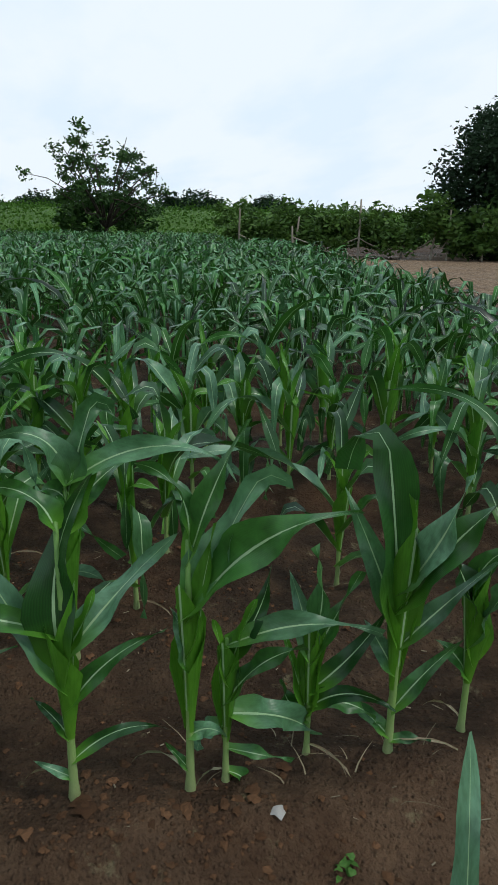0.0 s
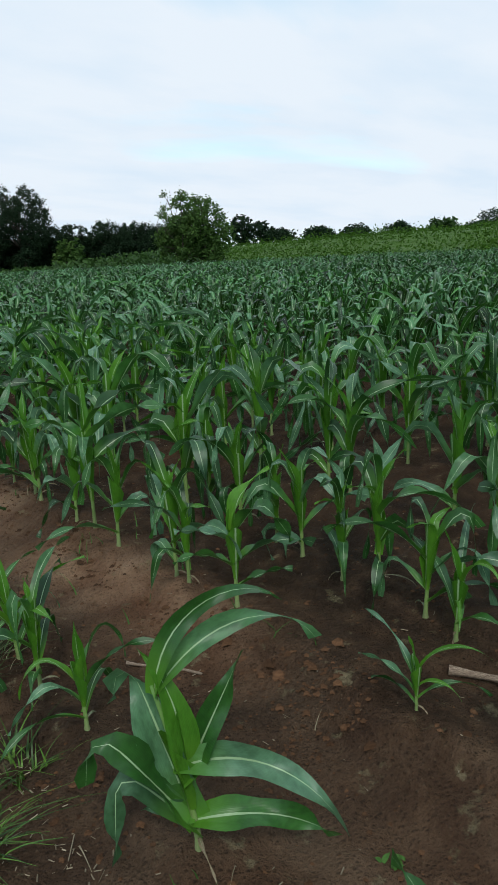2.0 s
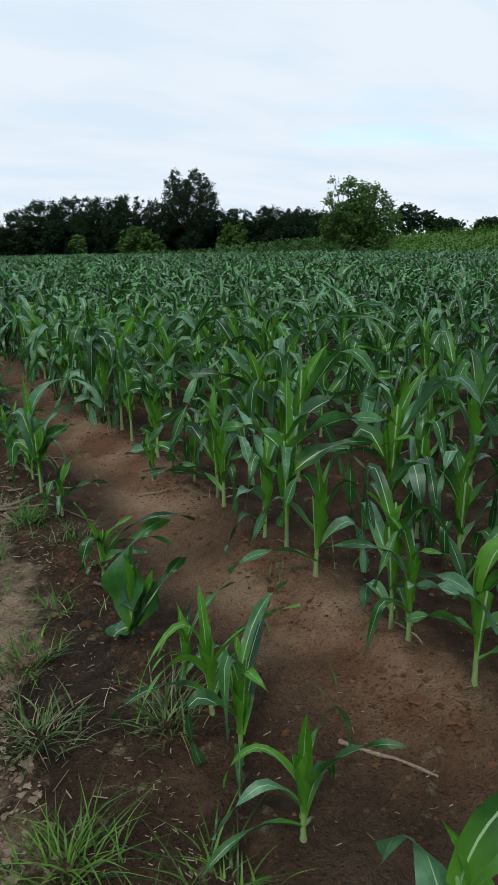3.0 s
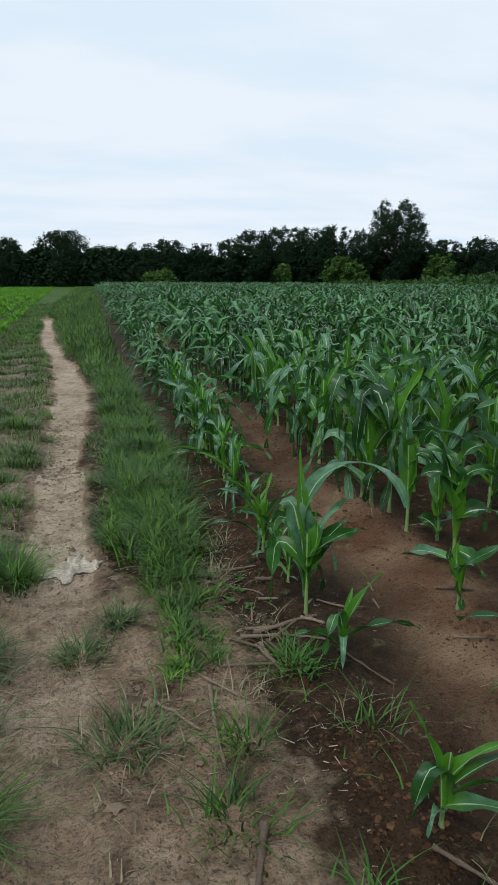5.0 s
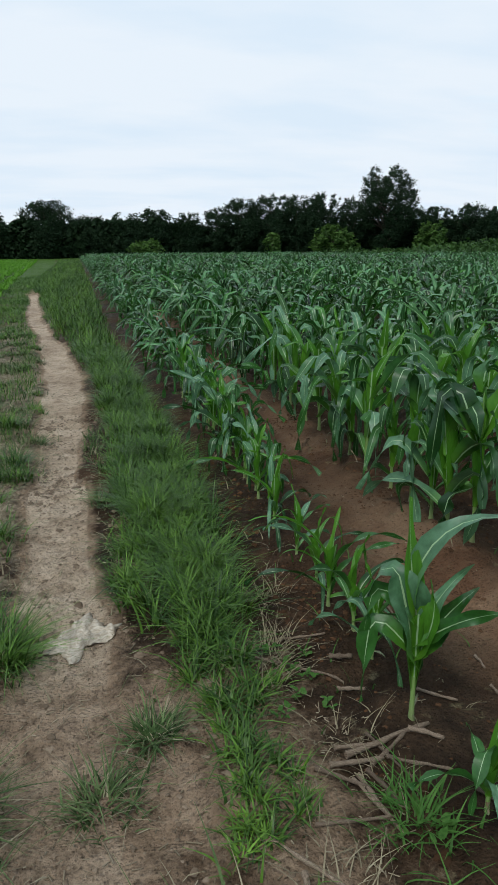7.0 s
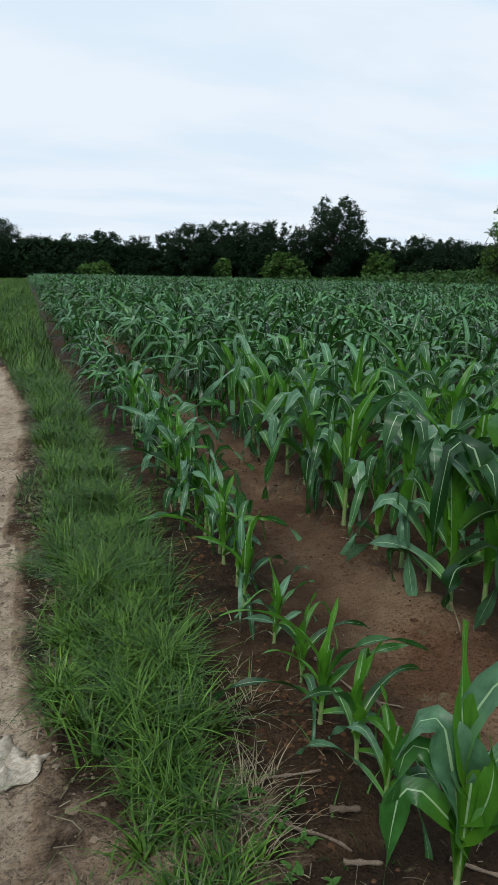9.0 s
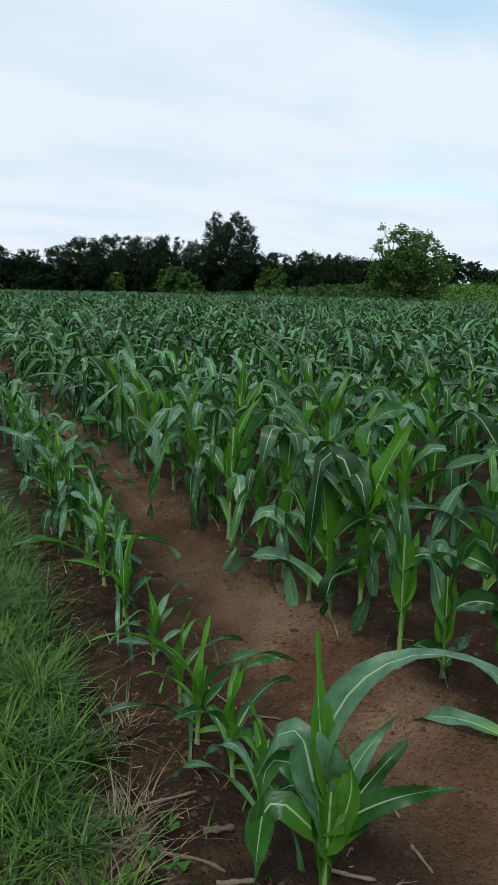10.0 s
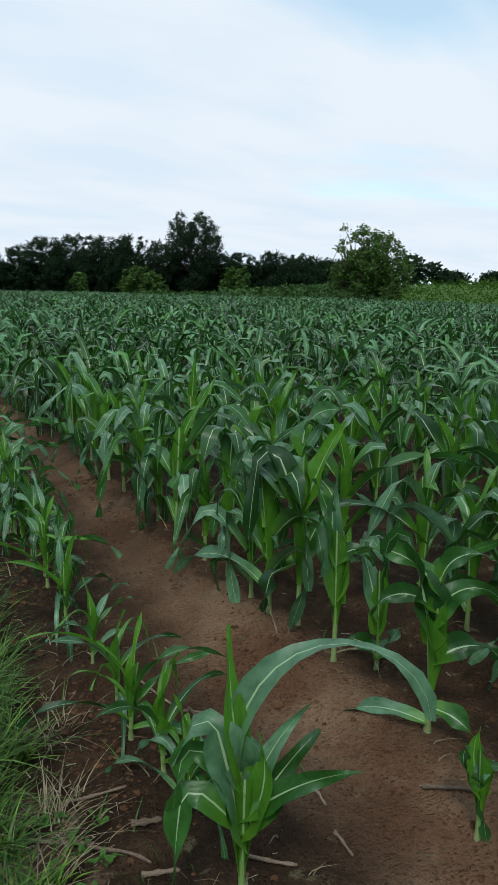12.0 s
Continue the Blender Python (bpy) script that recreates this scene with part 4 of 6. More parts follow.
        ("young", 150, 0.10, 0.26, 0.045, 14, 34, 0, 0.2), ("young", -25, 0.12, 0.22, 0.045, 25, 70, 0, 0.2), ("leaf", -20, 0.10, 0.46, 0.035, 38, 118, 0, 0.4), ("leaf", -40, 0.08, 0.38, 0.032, 40, 120, 0, 0.3),
        ("leaf", 195, 0.08, 0.27, 0.065, 10, 40, 130, 0.1), ("leaf", -60, 0.06, 0.30, 0.045, 50, 92, 0, 0.2), ("leaf", 225, 0.04, 0.16, 0.03, 40, 120, 0, 0.2)]),
    (-0.77, 6.26, 0.28, "short corn plant with a bright leaning shoot by fallen stalks", [
        ("young", -30, 0.12, 0.28, 0.045, 16, 40, 0, 0.2), ("young", 40, 0.10, 0.2, 0.035, 8, 30, 0, 0.2), ("leaf", 215, 0.10, 0.28, 0.042, 12, 40, 120, 0.2), ("leaf", -30, 0.08, 0.30, 0.035, 40, 110, 0, 0.2), ("leaf", 170, 0.05, 0.24, 0.032, 35, 130, 0, 0.2), ("leaf", 250, 0.06, 0.22, 0.035, 30, 70, 80, 0.2), ("leaf", 80, 0.05, 0.24, 0.03, 45, 125, 0, 0.2)]),
    (0.60, 2.68, 0.86, "corn plant with a bright leaf funnel and long side leaves", [
        ("leaf", 92, 0.46, 0.40, 0.085, 62, 98, 0, 0.3), ("leaf", -78, 0.46, 0.28, 0.075, 45, 105, 0, 0.2), ("leaf", 175, 0.42, 0.30, 0.10, 2, 14, 60, 0.1), ("leaf", 150, 0.28, 0.36, 0.08, 30, 70, 80, 0.2), ("leaf", -60, 0.24, 0.4, 0.075, 40, 110, 0, 0.2), ("leaf", 100, 0.1, 0.36, 0.05, 50, 115, 0, 0.2), ("leaf", 0, 0.42, 0.44, 0.085, 30, 100, 0, 0.2)]),
    (0.69, 2.29, 0.90, "tall corn plant with a pale folded top leaf", [
        ("leaf", 95, 0.42, 0.44, 0.085, 66, 92, 0, 0.4), ("leaf", -80, 0.42, 0.40, 0.10, 55, 80, 0, 0.2), ("leaf", -70, 0.44, 0.46, 0.08, 35, 50, 0, 0.3), ("leaf", 170, 0.52, 0.30, 0.11, 2, 10, 80, 0.1), ("young", -30, 0.52, 0.3, 0.08, 5, 25, 0, 0.2), ("leaf", 110, 0.34, 0.46, 0.085, 50, 60, 80, 0.2), ("leaf", -85, 0.16, 0.40, 0.05, 30, 62, 0, 0.2), ("leaf", 60, 0.12, 0.34, 0.05, 50, 110, 0, 0.2)]),
    (0.66, 3.20, 0.84, "corn plant with a bright yellow-green leaf funnel", [
        ("young", 160, 0.32, 0.34, 0.10, 3, 16, 40, 0.1), ("young", -30, 0.34, 0.32, 0.08, 6, 20, 0, 0.1), ("leaf", -88, 0.22, 0.44, 0.07, 40, 105, 0, 0.2), ("leaf", 92, 0.34, 0.34, 0.07, 40, 105, 0, 0.2), ("leaf", 120, 0.16, 0.34, 0.06, 50, 110, 0, 0.2), ("leaf", -40, 0.3, 0.4, 0.075, 45, 110, 0, 0.2)]),
    (0.0, 8.26, 0.86, "corn plant with two pale leaves hanging to the ground", [
        ("leaf", 200, 0.46, 0.66, 0.075, 8, 30, 138, 0.1), ("leaf", 255, 0.46, 0.60, 0.075, 8, 34, 128, -0.2), ("leaf", 165, 0.44, 0.46, 0.08, 20, 50, 100, 0.2), ("leaf", -20, 0.46, 0.5, 0.075, 24, 60, 70, 0.2), ("young", 80, 0.42, 0.34, 0.06, 5, 25, 0, 0.2), ("leaf", 230, 0.2, 0.34, 0.06, 30, 110, 40, 0.2), ("leaf", 20, 0.2, 0.4, 0.06, 40, 110, 0, 0.2)]),
    (0.0, 5.26, 0.80, "corn plant on a bare pale stem with arching leaves", [
        ("young", 60, 0.48, 0.34, 0.06, 3, 12, 0, 0.2), ("leaf", -30, 0.52, 0.46, 0.075, 30, 110, 0, 0.3), ("leaf", -45, 0.46, 0.50, 0.08, 42, 100, 0, 0.2), ("leaf", 150, 0.44, 0.34, 0.07, 30, 115, 0, 0.2), ("leaf", 235, 0.4, 0.34, 0.07, 28, 80, 70, 0.2), ("leaf", -10, 0.34, 0.44, 0.075, 45, 105, 0, 0.2)]),
    (0.0, 4.12, 0.62, "corn plant with a pale stem and a bright folded top", [
        ("young", -20, 0.32, 0.30, 0.075, 8, 45, 20, 0.2), ("leaf", -40, 0.30, 0.36, 0.08, 35, 60, 95, 0.2), ("leaf", 150, 0.27, 0.24, 0.05, 55, 95, 0, 0.2), ("leaf", -35, 0.18, 0.34, 0.07, 50, 118, 0, 0.2), ("leaf", 140, 0.16, 0.26, 0.05, 45, 125, 0, 0.2), ("leaf", -30, 0.08, 0.24, 0.04, 60, 100, 0, 0.2)]),
]
for n, (x, y, tall, label, blades_, *lean) in enumerate(HEROES):
    hero(x, y, tall, 900 + n, blades_, label, lean[0] if lean else (0.0, 0.0))


def settle(x, y, tall):
    small = tall < 0.47
    models, full = (SMALL, 0.42) if small else (EDGE, 0.6) if tall < 0.72 else (MODELS, 0.9)
    return plant(rng.choice(models), x + rng.uniform(-0.03, 0.03), y, rng.uniform(0, 360), tall / full)


def taken(x, y):
    return any(abs(h[0] - x) < 0.26 and abs(h[1] - y) < 0.11 for h in HEROES)


for y, tall in ROW_A:
    if not taken(-0.79, y):
        settle(-0.79, y, tall)
for y, tall in ROW_B:
    if not taken(0.0, y):
        settle(0.0, y, tall)
for x, y, tall in ROW_C:
    if not taken(x, y):
        settle(x, y, tall)


def sparse(x, y):
    """1 where the field has gaps of bare soil."""
    return max(0.96 * math.exp(-((x - gx_) ** 2 + (y - gy_) ** 2) / r ** 2) for gx_, gy_, r in GAPS)


GAPS = ((4.3, 0.6, 0.75), (3.4, -0.5, 0.55), (1.3, -0.1, 0.45), (5.7, 1.5, 0.6), (7.0, 1.5, 0.6), (2.05, 2.05, 0.35), (2.3, 2.65, 0.45), (3.6, 3.7, 0.4), (1.6, 3.3, 0.6), (1.6, 6.4, 0.35),
        (1.7, 4.6, 0.45), (4.0, 5.5, 0.5), (0.65, 5.6, 0.35), (2.7, 11.8, 0.6), (2.9, 10.6, 0.5), (1.5, 8.75, 0.45), (0.62, 7.85, 0.4), (1.8, 8.3, 0.45))


def in_field(x, y):
    return max(-9.0, -2.7 - 0.22 * x) < y < 103 and x + 0.15 * y < 43.8


NEAR_X, NEAR_Y0, NEAR_Y1 = 2.75, -1.6, 11.2
mid_spots, far_spots = [], []
row = 0
x0 = 0.64
while x0 < 62:
    far_row = x0 > 28
    y = -9.0 + rng.uniform(0, 0.2)
    while y < 103:
        gap = math.hypot(x0 + 1.5, max(0, y - 5, 1 - y))
        step = 0.275 if gap < 9 else 0.25 if gap < 22 else 0.34 if gap < 45 else 0.5
        y += step * rng.uniform(0.7, 1.3)
        x = x0 + rng.gauss(0, 0.04)
        if not in_field(x, y) or rng.random() < sparse(x, y):
            continue
        if x < 1.25 and y < 5.2 and y > -0.3:
            continue
        tall = 0.93 + 0.07 * rng.gauss(0, 1) + 0.05 * float(vnoise(x, y, 0.35, 21))
        if x < 1.4 and y < 5:
            tall *= 0.92
        if x < NEAR_X and NEAR_Y0 < y < NEAR_Y1:
            settle(x, y, max(0.5, tall))
        elif gap < 13:
            mid_spots.append((x, y, tall, rng.uniform(0, 6.28)))
        else:
            far_spots.append((x, y, tall * (1.0 if gap < 45 else 1.05), rng.uniform(0, 6.28)))
    x0 += 0.66 if x0 < 28 else 0.85
# the two edge rows go on along the path into the distance
for x0, tall0 in ((-0.79, 0.72), (0.0, 0.95)):
    y = 11.3
    while y < 102:
        y += rng.uniform(0.12, 0.27) * (1 if y < 40 else 1.7)
        (mid_spots if y < 19 else far_spots).append((x0 + rng.gauss(0, 0.06), y, tall0 * rng.uniform(0.8, 1.1), rng.uniform(0, 6.28)))
    y = -0.6
    while y > -7:
        y -= rng.uniform(0.2, 0.35)
        mid_spots.append((x0 + rng.gauss(0, 0.05), y, 0.8 * rng.uniform(0.8, 1.1), rng.uniform(0, 6.28)))


def simple_corn(seed, segs, across, blades, with_stalk, wide=1.0):
    r = random.Random(seed)
    plan = leaf_plan(r, 1.0, r.uniform(0.9, 1.2))
    plan = plan[-blades - 1:-1]
    bits = [leaf_shape(l, w * wide, a0, a1, az, (0, 0, zc), segs, across, 0.6, tw, 0.12, r.uniform(-1, 1), kink, i, r.uniform(0.28, 0.5), r.uniform(-0.6, 0.6)) for i, (kd, zc, l, w, a0, a1, az, kink, tw) in enumerate(plan)]
    if with_stalk:
        bits.append(tube([(0, 0, -0.02), (0, 0, 0.25), (0, 0, 0.48)], [0.016, 0.014, 0.009], 4))
    return merged(bits)


def scatter(name, models, spots, mat, label, category):
    """Many plants as one mesh."""
    groups = {}
    for n, s in enumerate(spots):
        groups.setdefault(n % len(models), []).append(s)
    bits = []
    for n, some in groups.items():
        v, f, u = models[n]
        arr = np.array(some)
        ca, sa = np.cos(arr[:, 3])[:, None], np.sin(arr[:, 3])[:, None]
        size = arr[:, 2][:, None]
        px = (v[None, :, 0] * ca - v[None, :, 1] * sa) * size + arr[:, 0][:, None]
        py = (v[None, :, 0] * sa + v[None, :, 1] * ca) * size + arr[:, 1][:, None]
        pz = v[None, :, 2] * size + height(arr[:, 0], arr[:, 1])[:, None]
        k = len(arr)
        bits.append((np.stack([px, py, pz], -1).reshape(-1, 3), (f[None] + (np.arange(k) * len(v))[:, None, None]).reshape(-1, f.shape[1]), np.tile(u, (k, 1))))
    v, f, u = merged(bits)
    return stuff(name, mesh_from(name, v, f, mat, u), label, category)


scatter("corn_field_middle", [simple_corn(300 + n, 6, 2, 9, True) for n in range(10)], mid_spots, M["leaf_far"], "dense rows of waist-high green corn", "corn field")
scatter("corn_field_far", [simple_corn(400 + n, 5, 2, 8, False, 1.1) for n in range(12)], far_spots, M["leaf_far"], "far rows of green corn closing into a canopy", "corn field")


# ---- grass ----
def blades(px, py, tall, rng, wide=0.006, lean=0.6, segs=3, lift=None, ways=None):
    """Grass blades at the given places as one bit of mesh."""
    n = len(px)
    az, bend = rng.uniform(0, 6.283, n) if ways is None else ways + rng.normal(0, 0.9, n), rng.uniform(0.15, 1.0, n) * lean
    s = np.linspace(0, 1, segs + 1)
    tall = np.asarray(tall) * rng.uniform(0.45, 1.2, n)
    out = tall[:, None] * (0.25 * s + bend[:, None] * s ** 2)
    up = tall[:, None] * (s - 0.35 * bend[:, None] * s ** 2.2)
    w = wide * (1 - s ** 1.5) * 0.5
    w = np.maximum(w, 0.0004)[None] * rng.uniform(0.7, 1.3, n)[:, None]
    ca, sa = np.cos(az)[:, None], np.sin(az)[:, None]
    z0 = (height(px, py) if lift is None else lift)[:, None] - 0.005
    a = np.stack([px[:, None] + out * ca - w * sa, py[:, None] + out * sa + w * ca, z0 + up], -1)
    b = np.stack([px[:, None] + out * ca + w * sa, py[:, None] + out * sa - w * ca, z0 + up], -1)
    v = np.stack([a, b], 2).reshape(n, -1, 3)
    m = 2 * (segs + 1)
    f = np.array([(2 * i, 2 * i + 1, 2 * i + 3, 2 * i + 2) for i in range(segs)])
    faces = (f[None] + (np.arange(n) * m)[:, None, None]).reshape(-1, 4)
    return v.reshape(-1, 3), faces, np.zeros((n * m, 2))


nrng = np.random.default_rng(5)


def sown(x0, x1, y0, y1, count, keep):
    """Random places in a box, thinned by keep(x, y)."""
    x, y = nrng.uniform(x0, x1, count), nrng.uniform(y0, y1, count)
    k = nrng.random(count) < keep(x, y)
    return x[k], y[k]


def clumpy(x, y, seed=30):
    return np.clip(0.45 + 0.75 * vnoise(x, y, 4.0, seed) + 0.3 * vnoise(x, y, 11.0, seed + 1), 0.02, 1)


def lay(name, bits, mat, label, category="grass"):
    v, f, u = merged(bits)
    return stuff(name, mesh_from(name, v, f, mat), label, category)


x, y = sown(-1.7, -0.85, 5.9, 14, 9000, lambda x, y: verge(x, y) * (0.45 + 0.55 * clumpy(x, y)))
cx, cy = sown(-1.7, -0.85, 5.9, 14.5, 1700, lambda x, y: verge(x, y))
rep_ = np.repeat(np.arange(len(cx)), 30)
ta, tr = nrng.uniform(0, 6.283, len(rep_)), np.abs(nrng.normal(0, 0.026, len(rep_)))
hx, hy = cx[rep_] + tr * np.cos(ta), cy[rep_] + tr * np.sin(ta)
tuss = blades(hx, hy, (0.115 + 0.06 * clumpy(cx, cy, 35)[rep_]) * (0.5 + 0.5 * smooth(6.8, 7.4, hy)), nrng, 0.0078, 1.5, 5, None, ta)
near = blades(x, y, (0.03 + 0.15 * clumpy(x, y, 33)) * (0.55 + 0.45 * smooth(6.8, 7.4, y)), nrng, 0.007, 0.95, 4)
x, y = sown(-3.8, -0.9, 14, 40, 42000, lambda x, y: verge(x, y))
fargrass = blades(x, y, 0.15 + 0.06 * clumpy(x * 0.4, y * 0.4, 34), nrng, 0.015, 0.8, 2)
x, y = sown(-4.0, -0.9, 40, 101, 16000, lambda x, y: verge(x, y))
lay("verge_grass", [near, tuss], M["grass"], "lush green grass strip beside the footpath")
lay("verge_grass_far", [fargrass, blades(x, y, 0.22, nrng, 0.03, 0.7, 2)], M["grass"], "green grass verge running into the distance")


def left_side(x, y):
    off = np.abs(x - path_mid(y)) / path_half(y)
    return smooth(0.9, 1.5, off) * smooth(-1.5, -1.7, x) * smooth(-4.6, -3.6, x + 0.5 * vnoise(x, y, 0.8, 40) + 4 * smooth(11, 15, y))


x, y = sown(-5.0, -1.5, 4.5, 14, 90000, lambda x, y: left_side(x, y) * np.clip(0.15 + 0.8 * vnoise(x, y, 1.7, 41) + 0.8 * vnoise(x, y, 4.5, 42), 0, 1))
lay("path_side_grass", [blades(x, y, 0.085, nrng, 0.008, 1.0, 3)], M["grass_dull"], "short dull green grass growing in patches beside the path")
x, y = sown(-5.0, -1.35, 4.5, 14, 42000, lambda x, y: np.maximum(left_side(x, y), 0.10) * np.clip(0.35 + vnoise(x, y, 2.1, 44), 0, 0.9))
lay("dry_grass_litter", [blades(x, y, 0.06, nrng, 0.006, 1.7, 2)], M["grass_dry"], "dry cut grass litter lying beside the footpath")
x, y = sown(-7.0, -2.0, 14, 40, 36000, lambda x, y: left_side(x, y) * smooth(-6.5, -4.0, x + 0.04 * (y - 14)) * np.clip(0.45 + 0.5 * vnoise(x, y, 0.8, 46) + 0.6 * vnoise(x, y, 2.6, 48), 0, 1))
x2, y2 = sown(-4.2, -2.0, 8, 30, 40000, lambda x, y: left_side(x, y) * np.clip(0.3 + 0.5 * vnoise(x, y, 0.9, 47) + 0.7 * vnoise(x, y, 3.0, 49), 0, 1))
lay("field_edge_grass", [blades(x, y, 0.10, nrng, 0.014, 0.8, 2), blades(x2, y2, 0.09, nrng, 0.009, 0.8, 2)], M["grass"], "low green grass between footpath and young crop")
# young crop in rows
sx_, sy_ = [], []
for row in range(70):
    xr = -3.5 - row * 0.55
    n = 520 if row < 12 else 300
    yy = nrng.uniform(15 - min(row, 14) * 0.2, 104, n)
    xx = xr - 0.035 * (yy - 14) + nrng.normal(0, 0.05, n)
    sx_.append(np.repeat(xx, 5))
    sy_.append(np.repeat(yy, 5))
sx_, sy_ = np.concatenate(sx_), np.concatenate(sy_)
lay("young_crop", [blades(sx_ + nrng.normal(0, 0.05, len(sx_)), sy_ + nrng.normal(0, 0.06, len(sy_)), 0.19, nrng, 0.075, 1.1, 2)], M["seedling"], "bright green seedlings in a neighbouring field", "crop")
# weeds between the corn
x, y = sown(-1.15, 1.3, 0.2, 11, 5200, lambda x, y: np.clip(vnoise(x, y, 2.6, 50) - 0.25, 0, 1) * (0.35 + 0.65 * np.exp(-((x + 0.85) / 0.2) ** 2)))
lay("weed_grass", [blades(x, y, 0.09, nrng, 0.006, 1.2, 3)], M["weed"], "thin weeds between the corn rows", "weeds")
x, y = sown(-1.3, 1.2, 0.2, 10, 5200, lambda x, y: np.clip(vnoise(x, y, 3.6, 52) - 0.1, 0, 1) * (np.exp(-((x + 0.85) / 0.22) ** 2) + 0.7 * np.exp(-((x - 0.02) / 0.16) ** 2)))
lay("dry_weeds", [blades(x, y, 0.07, nrng, 0.005, 1.7, 3)], M["grass_dry"], "withered weed stems on the soil", "weeds")


TUFTS = [(-1.70, 6.55, 0.15, 0.07, 170, "grass_dull"), (-1.56, 5.97, 0.24, 0.09, 240, "grass_dull"), (-1.55, 6.75, 0.1, 0.08, 160, "grass_dull"), (-2.05, 5.72, 0.2, 0.15, 600, "grass"), (-2.14, 6.1, 0.2, 0.13, 460, "grass_dull"),
                           (-2.02, 7.30, 0.18, 0.13, 520, "grass"), (-2.2, 7.5, 0.2, 0.12, 400, "grass"), (-2.1, 6.55, 0.2, 0.12, 420, "grass_dull"), (-2.15, 9.6, 0.2, 0.1, 300, "grass"), (-2.3, 10.6, 0.25, 0.12, 400, "grass"),
                           (-1.62, 8.75, 0.1, 0.07, 120, "grass_dull"), (-0.80, 5.87, 0.14, 0.11, 60, "weed"), (-0.94, 6.25, 0.2, 0.07, 150, "weed"), (-1.26, 3.7, 0.2, 0.12, 260, "grass"), (-1.3, 4.1, 0.2, 0.10, 180, "grass"), (-1.25, 4.6, 0.2, 0.08, 120, "grass_dull"), (-1.22, 5.0, 0.2, 0.08, 110, "grass"), (-1.3, 5.6, 0.2, 0.09, 130, "grass"), (-1.2, 5.9, 0.15, 0.09, 130, "grass"), (-1.05, 5.3, 0.15, 0.08, 60, "weed"), (-0.9, 4.45, 0.15, 0.1, 90, "grass_dull"), (-1.0, 3.9, 0.15, 0.09, 70, "grass")]


def grass_tuft(x, y, spread_, tall, count, lean=1.6, wide=0.0068):
    r = nrng.normal(0, 1, (count, 2)) * spread_ * 0.42
    keep = nrng.random(count) < 0.25 + 0.75 * clumpy(x + r[:, 0] * 2.2, y + r[:, 1] * 2.2, 37)
    r = r[keep]
    ways = np.arctan2(r[:, 1], r[:, 0])
    return blades(x + r[:, 0] * 0.7, y + r[:, 1] * 0.7, tall * nrng.uniform(0.5, 1.3, len(r)), nrng, wide, lean, 5, None, ways)


dry_strands = []
for n in range(72):
    y = nrng.uniform(7.2, 19)
    TUFTS.append((float(path_mid(y)) - nrng.uniform(0.16, 0.9), y, nrng.uniform(0.1, 0.22), nrng.uniform(0.05, 0.10), 150, "grass" if n % 3 else "grass_dull"))
tufts = {"grass": [], "grass_dull": [], "weed": []}
for x, y, s, h, n, mat in TUFTS:
    tufts[mat].append(grass_tuft(x, y, s, h * 1.2, int(n * 1.5)))
    if mat == "grass_dull":
        dry_strands.append(grass_tuft(x, y, s * 1.2, h * 1.1, n // 2, 1.9, 0.004))
for x, y, s, n in ((-1.12, 7.08, 0.2, 150), (-1.2, 6.95, 0.2, 120), (-1.02, 6.62, 0.2, 50), (-0.95, 6.42, 0.2, 40), (-1.2, 6.15, 0.22, 90), (-0.82, 5.9, 0.16, 70), (-1.0, 7.5, 0.12, 60)):
    dry_strands.append(grass_tuft(x, y, s, 0.09, n, 2.0, 0.0035))
lay("dry_tuft_strands", dry_strands, M["grass_dry"], "dry straw-coloured blades among the grass tufts")
lay("grass_tufts", tufts["grass"], M["grass"], "bushy green grass tufts beside the trodden path")
lay("trodden_grass_tufts", tufts["grass_dull"], M["grass_dull"], "flattened dull green grass tufts on bare earth")
lay("weed_tufts", tufts["weed"], M["weed"], "spiky green weed tufts at the field edge", "weeds")


def weed_plant(x, y, size, seed):
    """A low broad-leaved weed: a rosette of small oval leaves on short stems."""
    r = random.Random(seed)
    root = thing("weed", "small broad-leaved green weed on bare soil", "weed", "weeds on the soil", where=Matrix.Translation((x, y, float(height(x, y)))))
    for n in range(9):
        az = 2.4 * n + r.uniform(-0.4, 0.4)
        at = (r.uniform(-0.5, 0.5) * size, r.uniform(-0.5, 0.5) * size, r.uniform(0.0, 0.4) * size)
        v, f, u = leaf_shape(size * r.uniform(0.35, 0.75), size * r.uniform(0.26, 0.42), radians(r.uniform(25, 70)), radians(r.uniform(75, 120)), az, at, 5, 2, 0.3, r.uniform(-0.5, 0.5), 0.1, 0, 0, n)
        part("leaf", mesh_from("leaf", v, f, M["weed"], u), root)


for n, (x, y, size) in enumerate(((0.39, 1.94, 0.06), (0.33, 2.08, 0.05), (0.44, 1.83, 0.05), (-0.05, 1.74, 0.06), (-0.12, 1.66, 0.05), (-0.28, 0.58, 0.05), (-1.10, 7.02, 0.05), (-1.02, 6.92, 0.05), (-1.16, 7.12, 0.045), (-0.98, 7.05, 0.045),
                                  (-1.08, 6.84, 0.05), (-1.13, 6.93, 0.05), (-1.19, 7.0, 0.05), (-1.05, 6.98, 0.045), (-1.2, 6.88, 0.05), (-1.0, 6.78, 0.045), (-1.15, 6.78, 0.05), (-1.24, 7.05, 0.045), (-1.1, 7.09, 0.05), (-0.92, 6.22, 0.06), (-0.98, 6.34, 0.05), (-0.62, 3.55, 0.045), (-0.45, 3.0, 0.05), (0.68, 2.62, 0.06))):
    weed_plant(x, y, size, 700 + n)


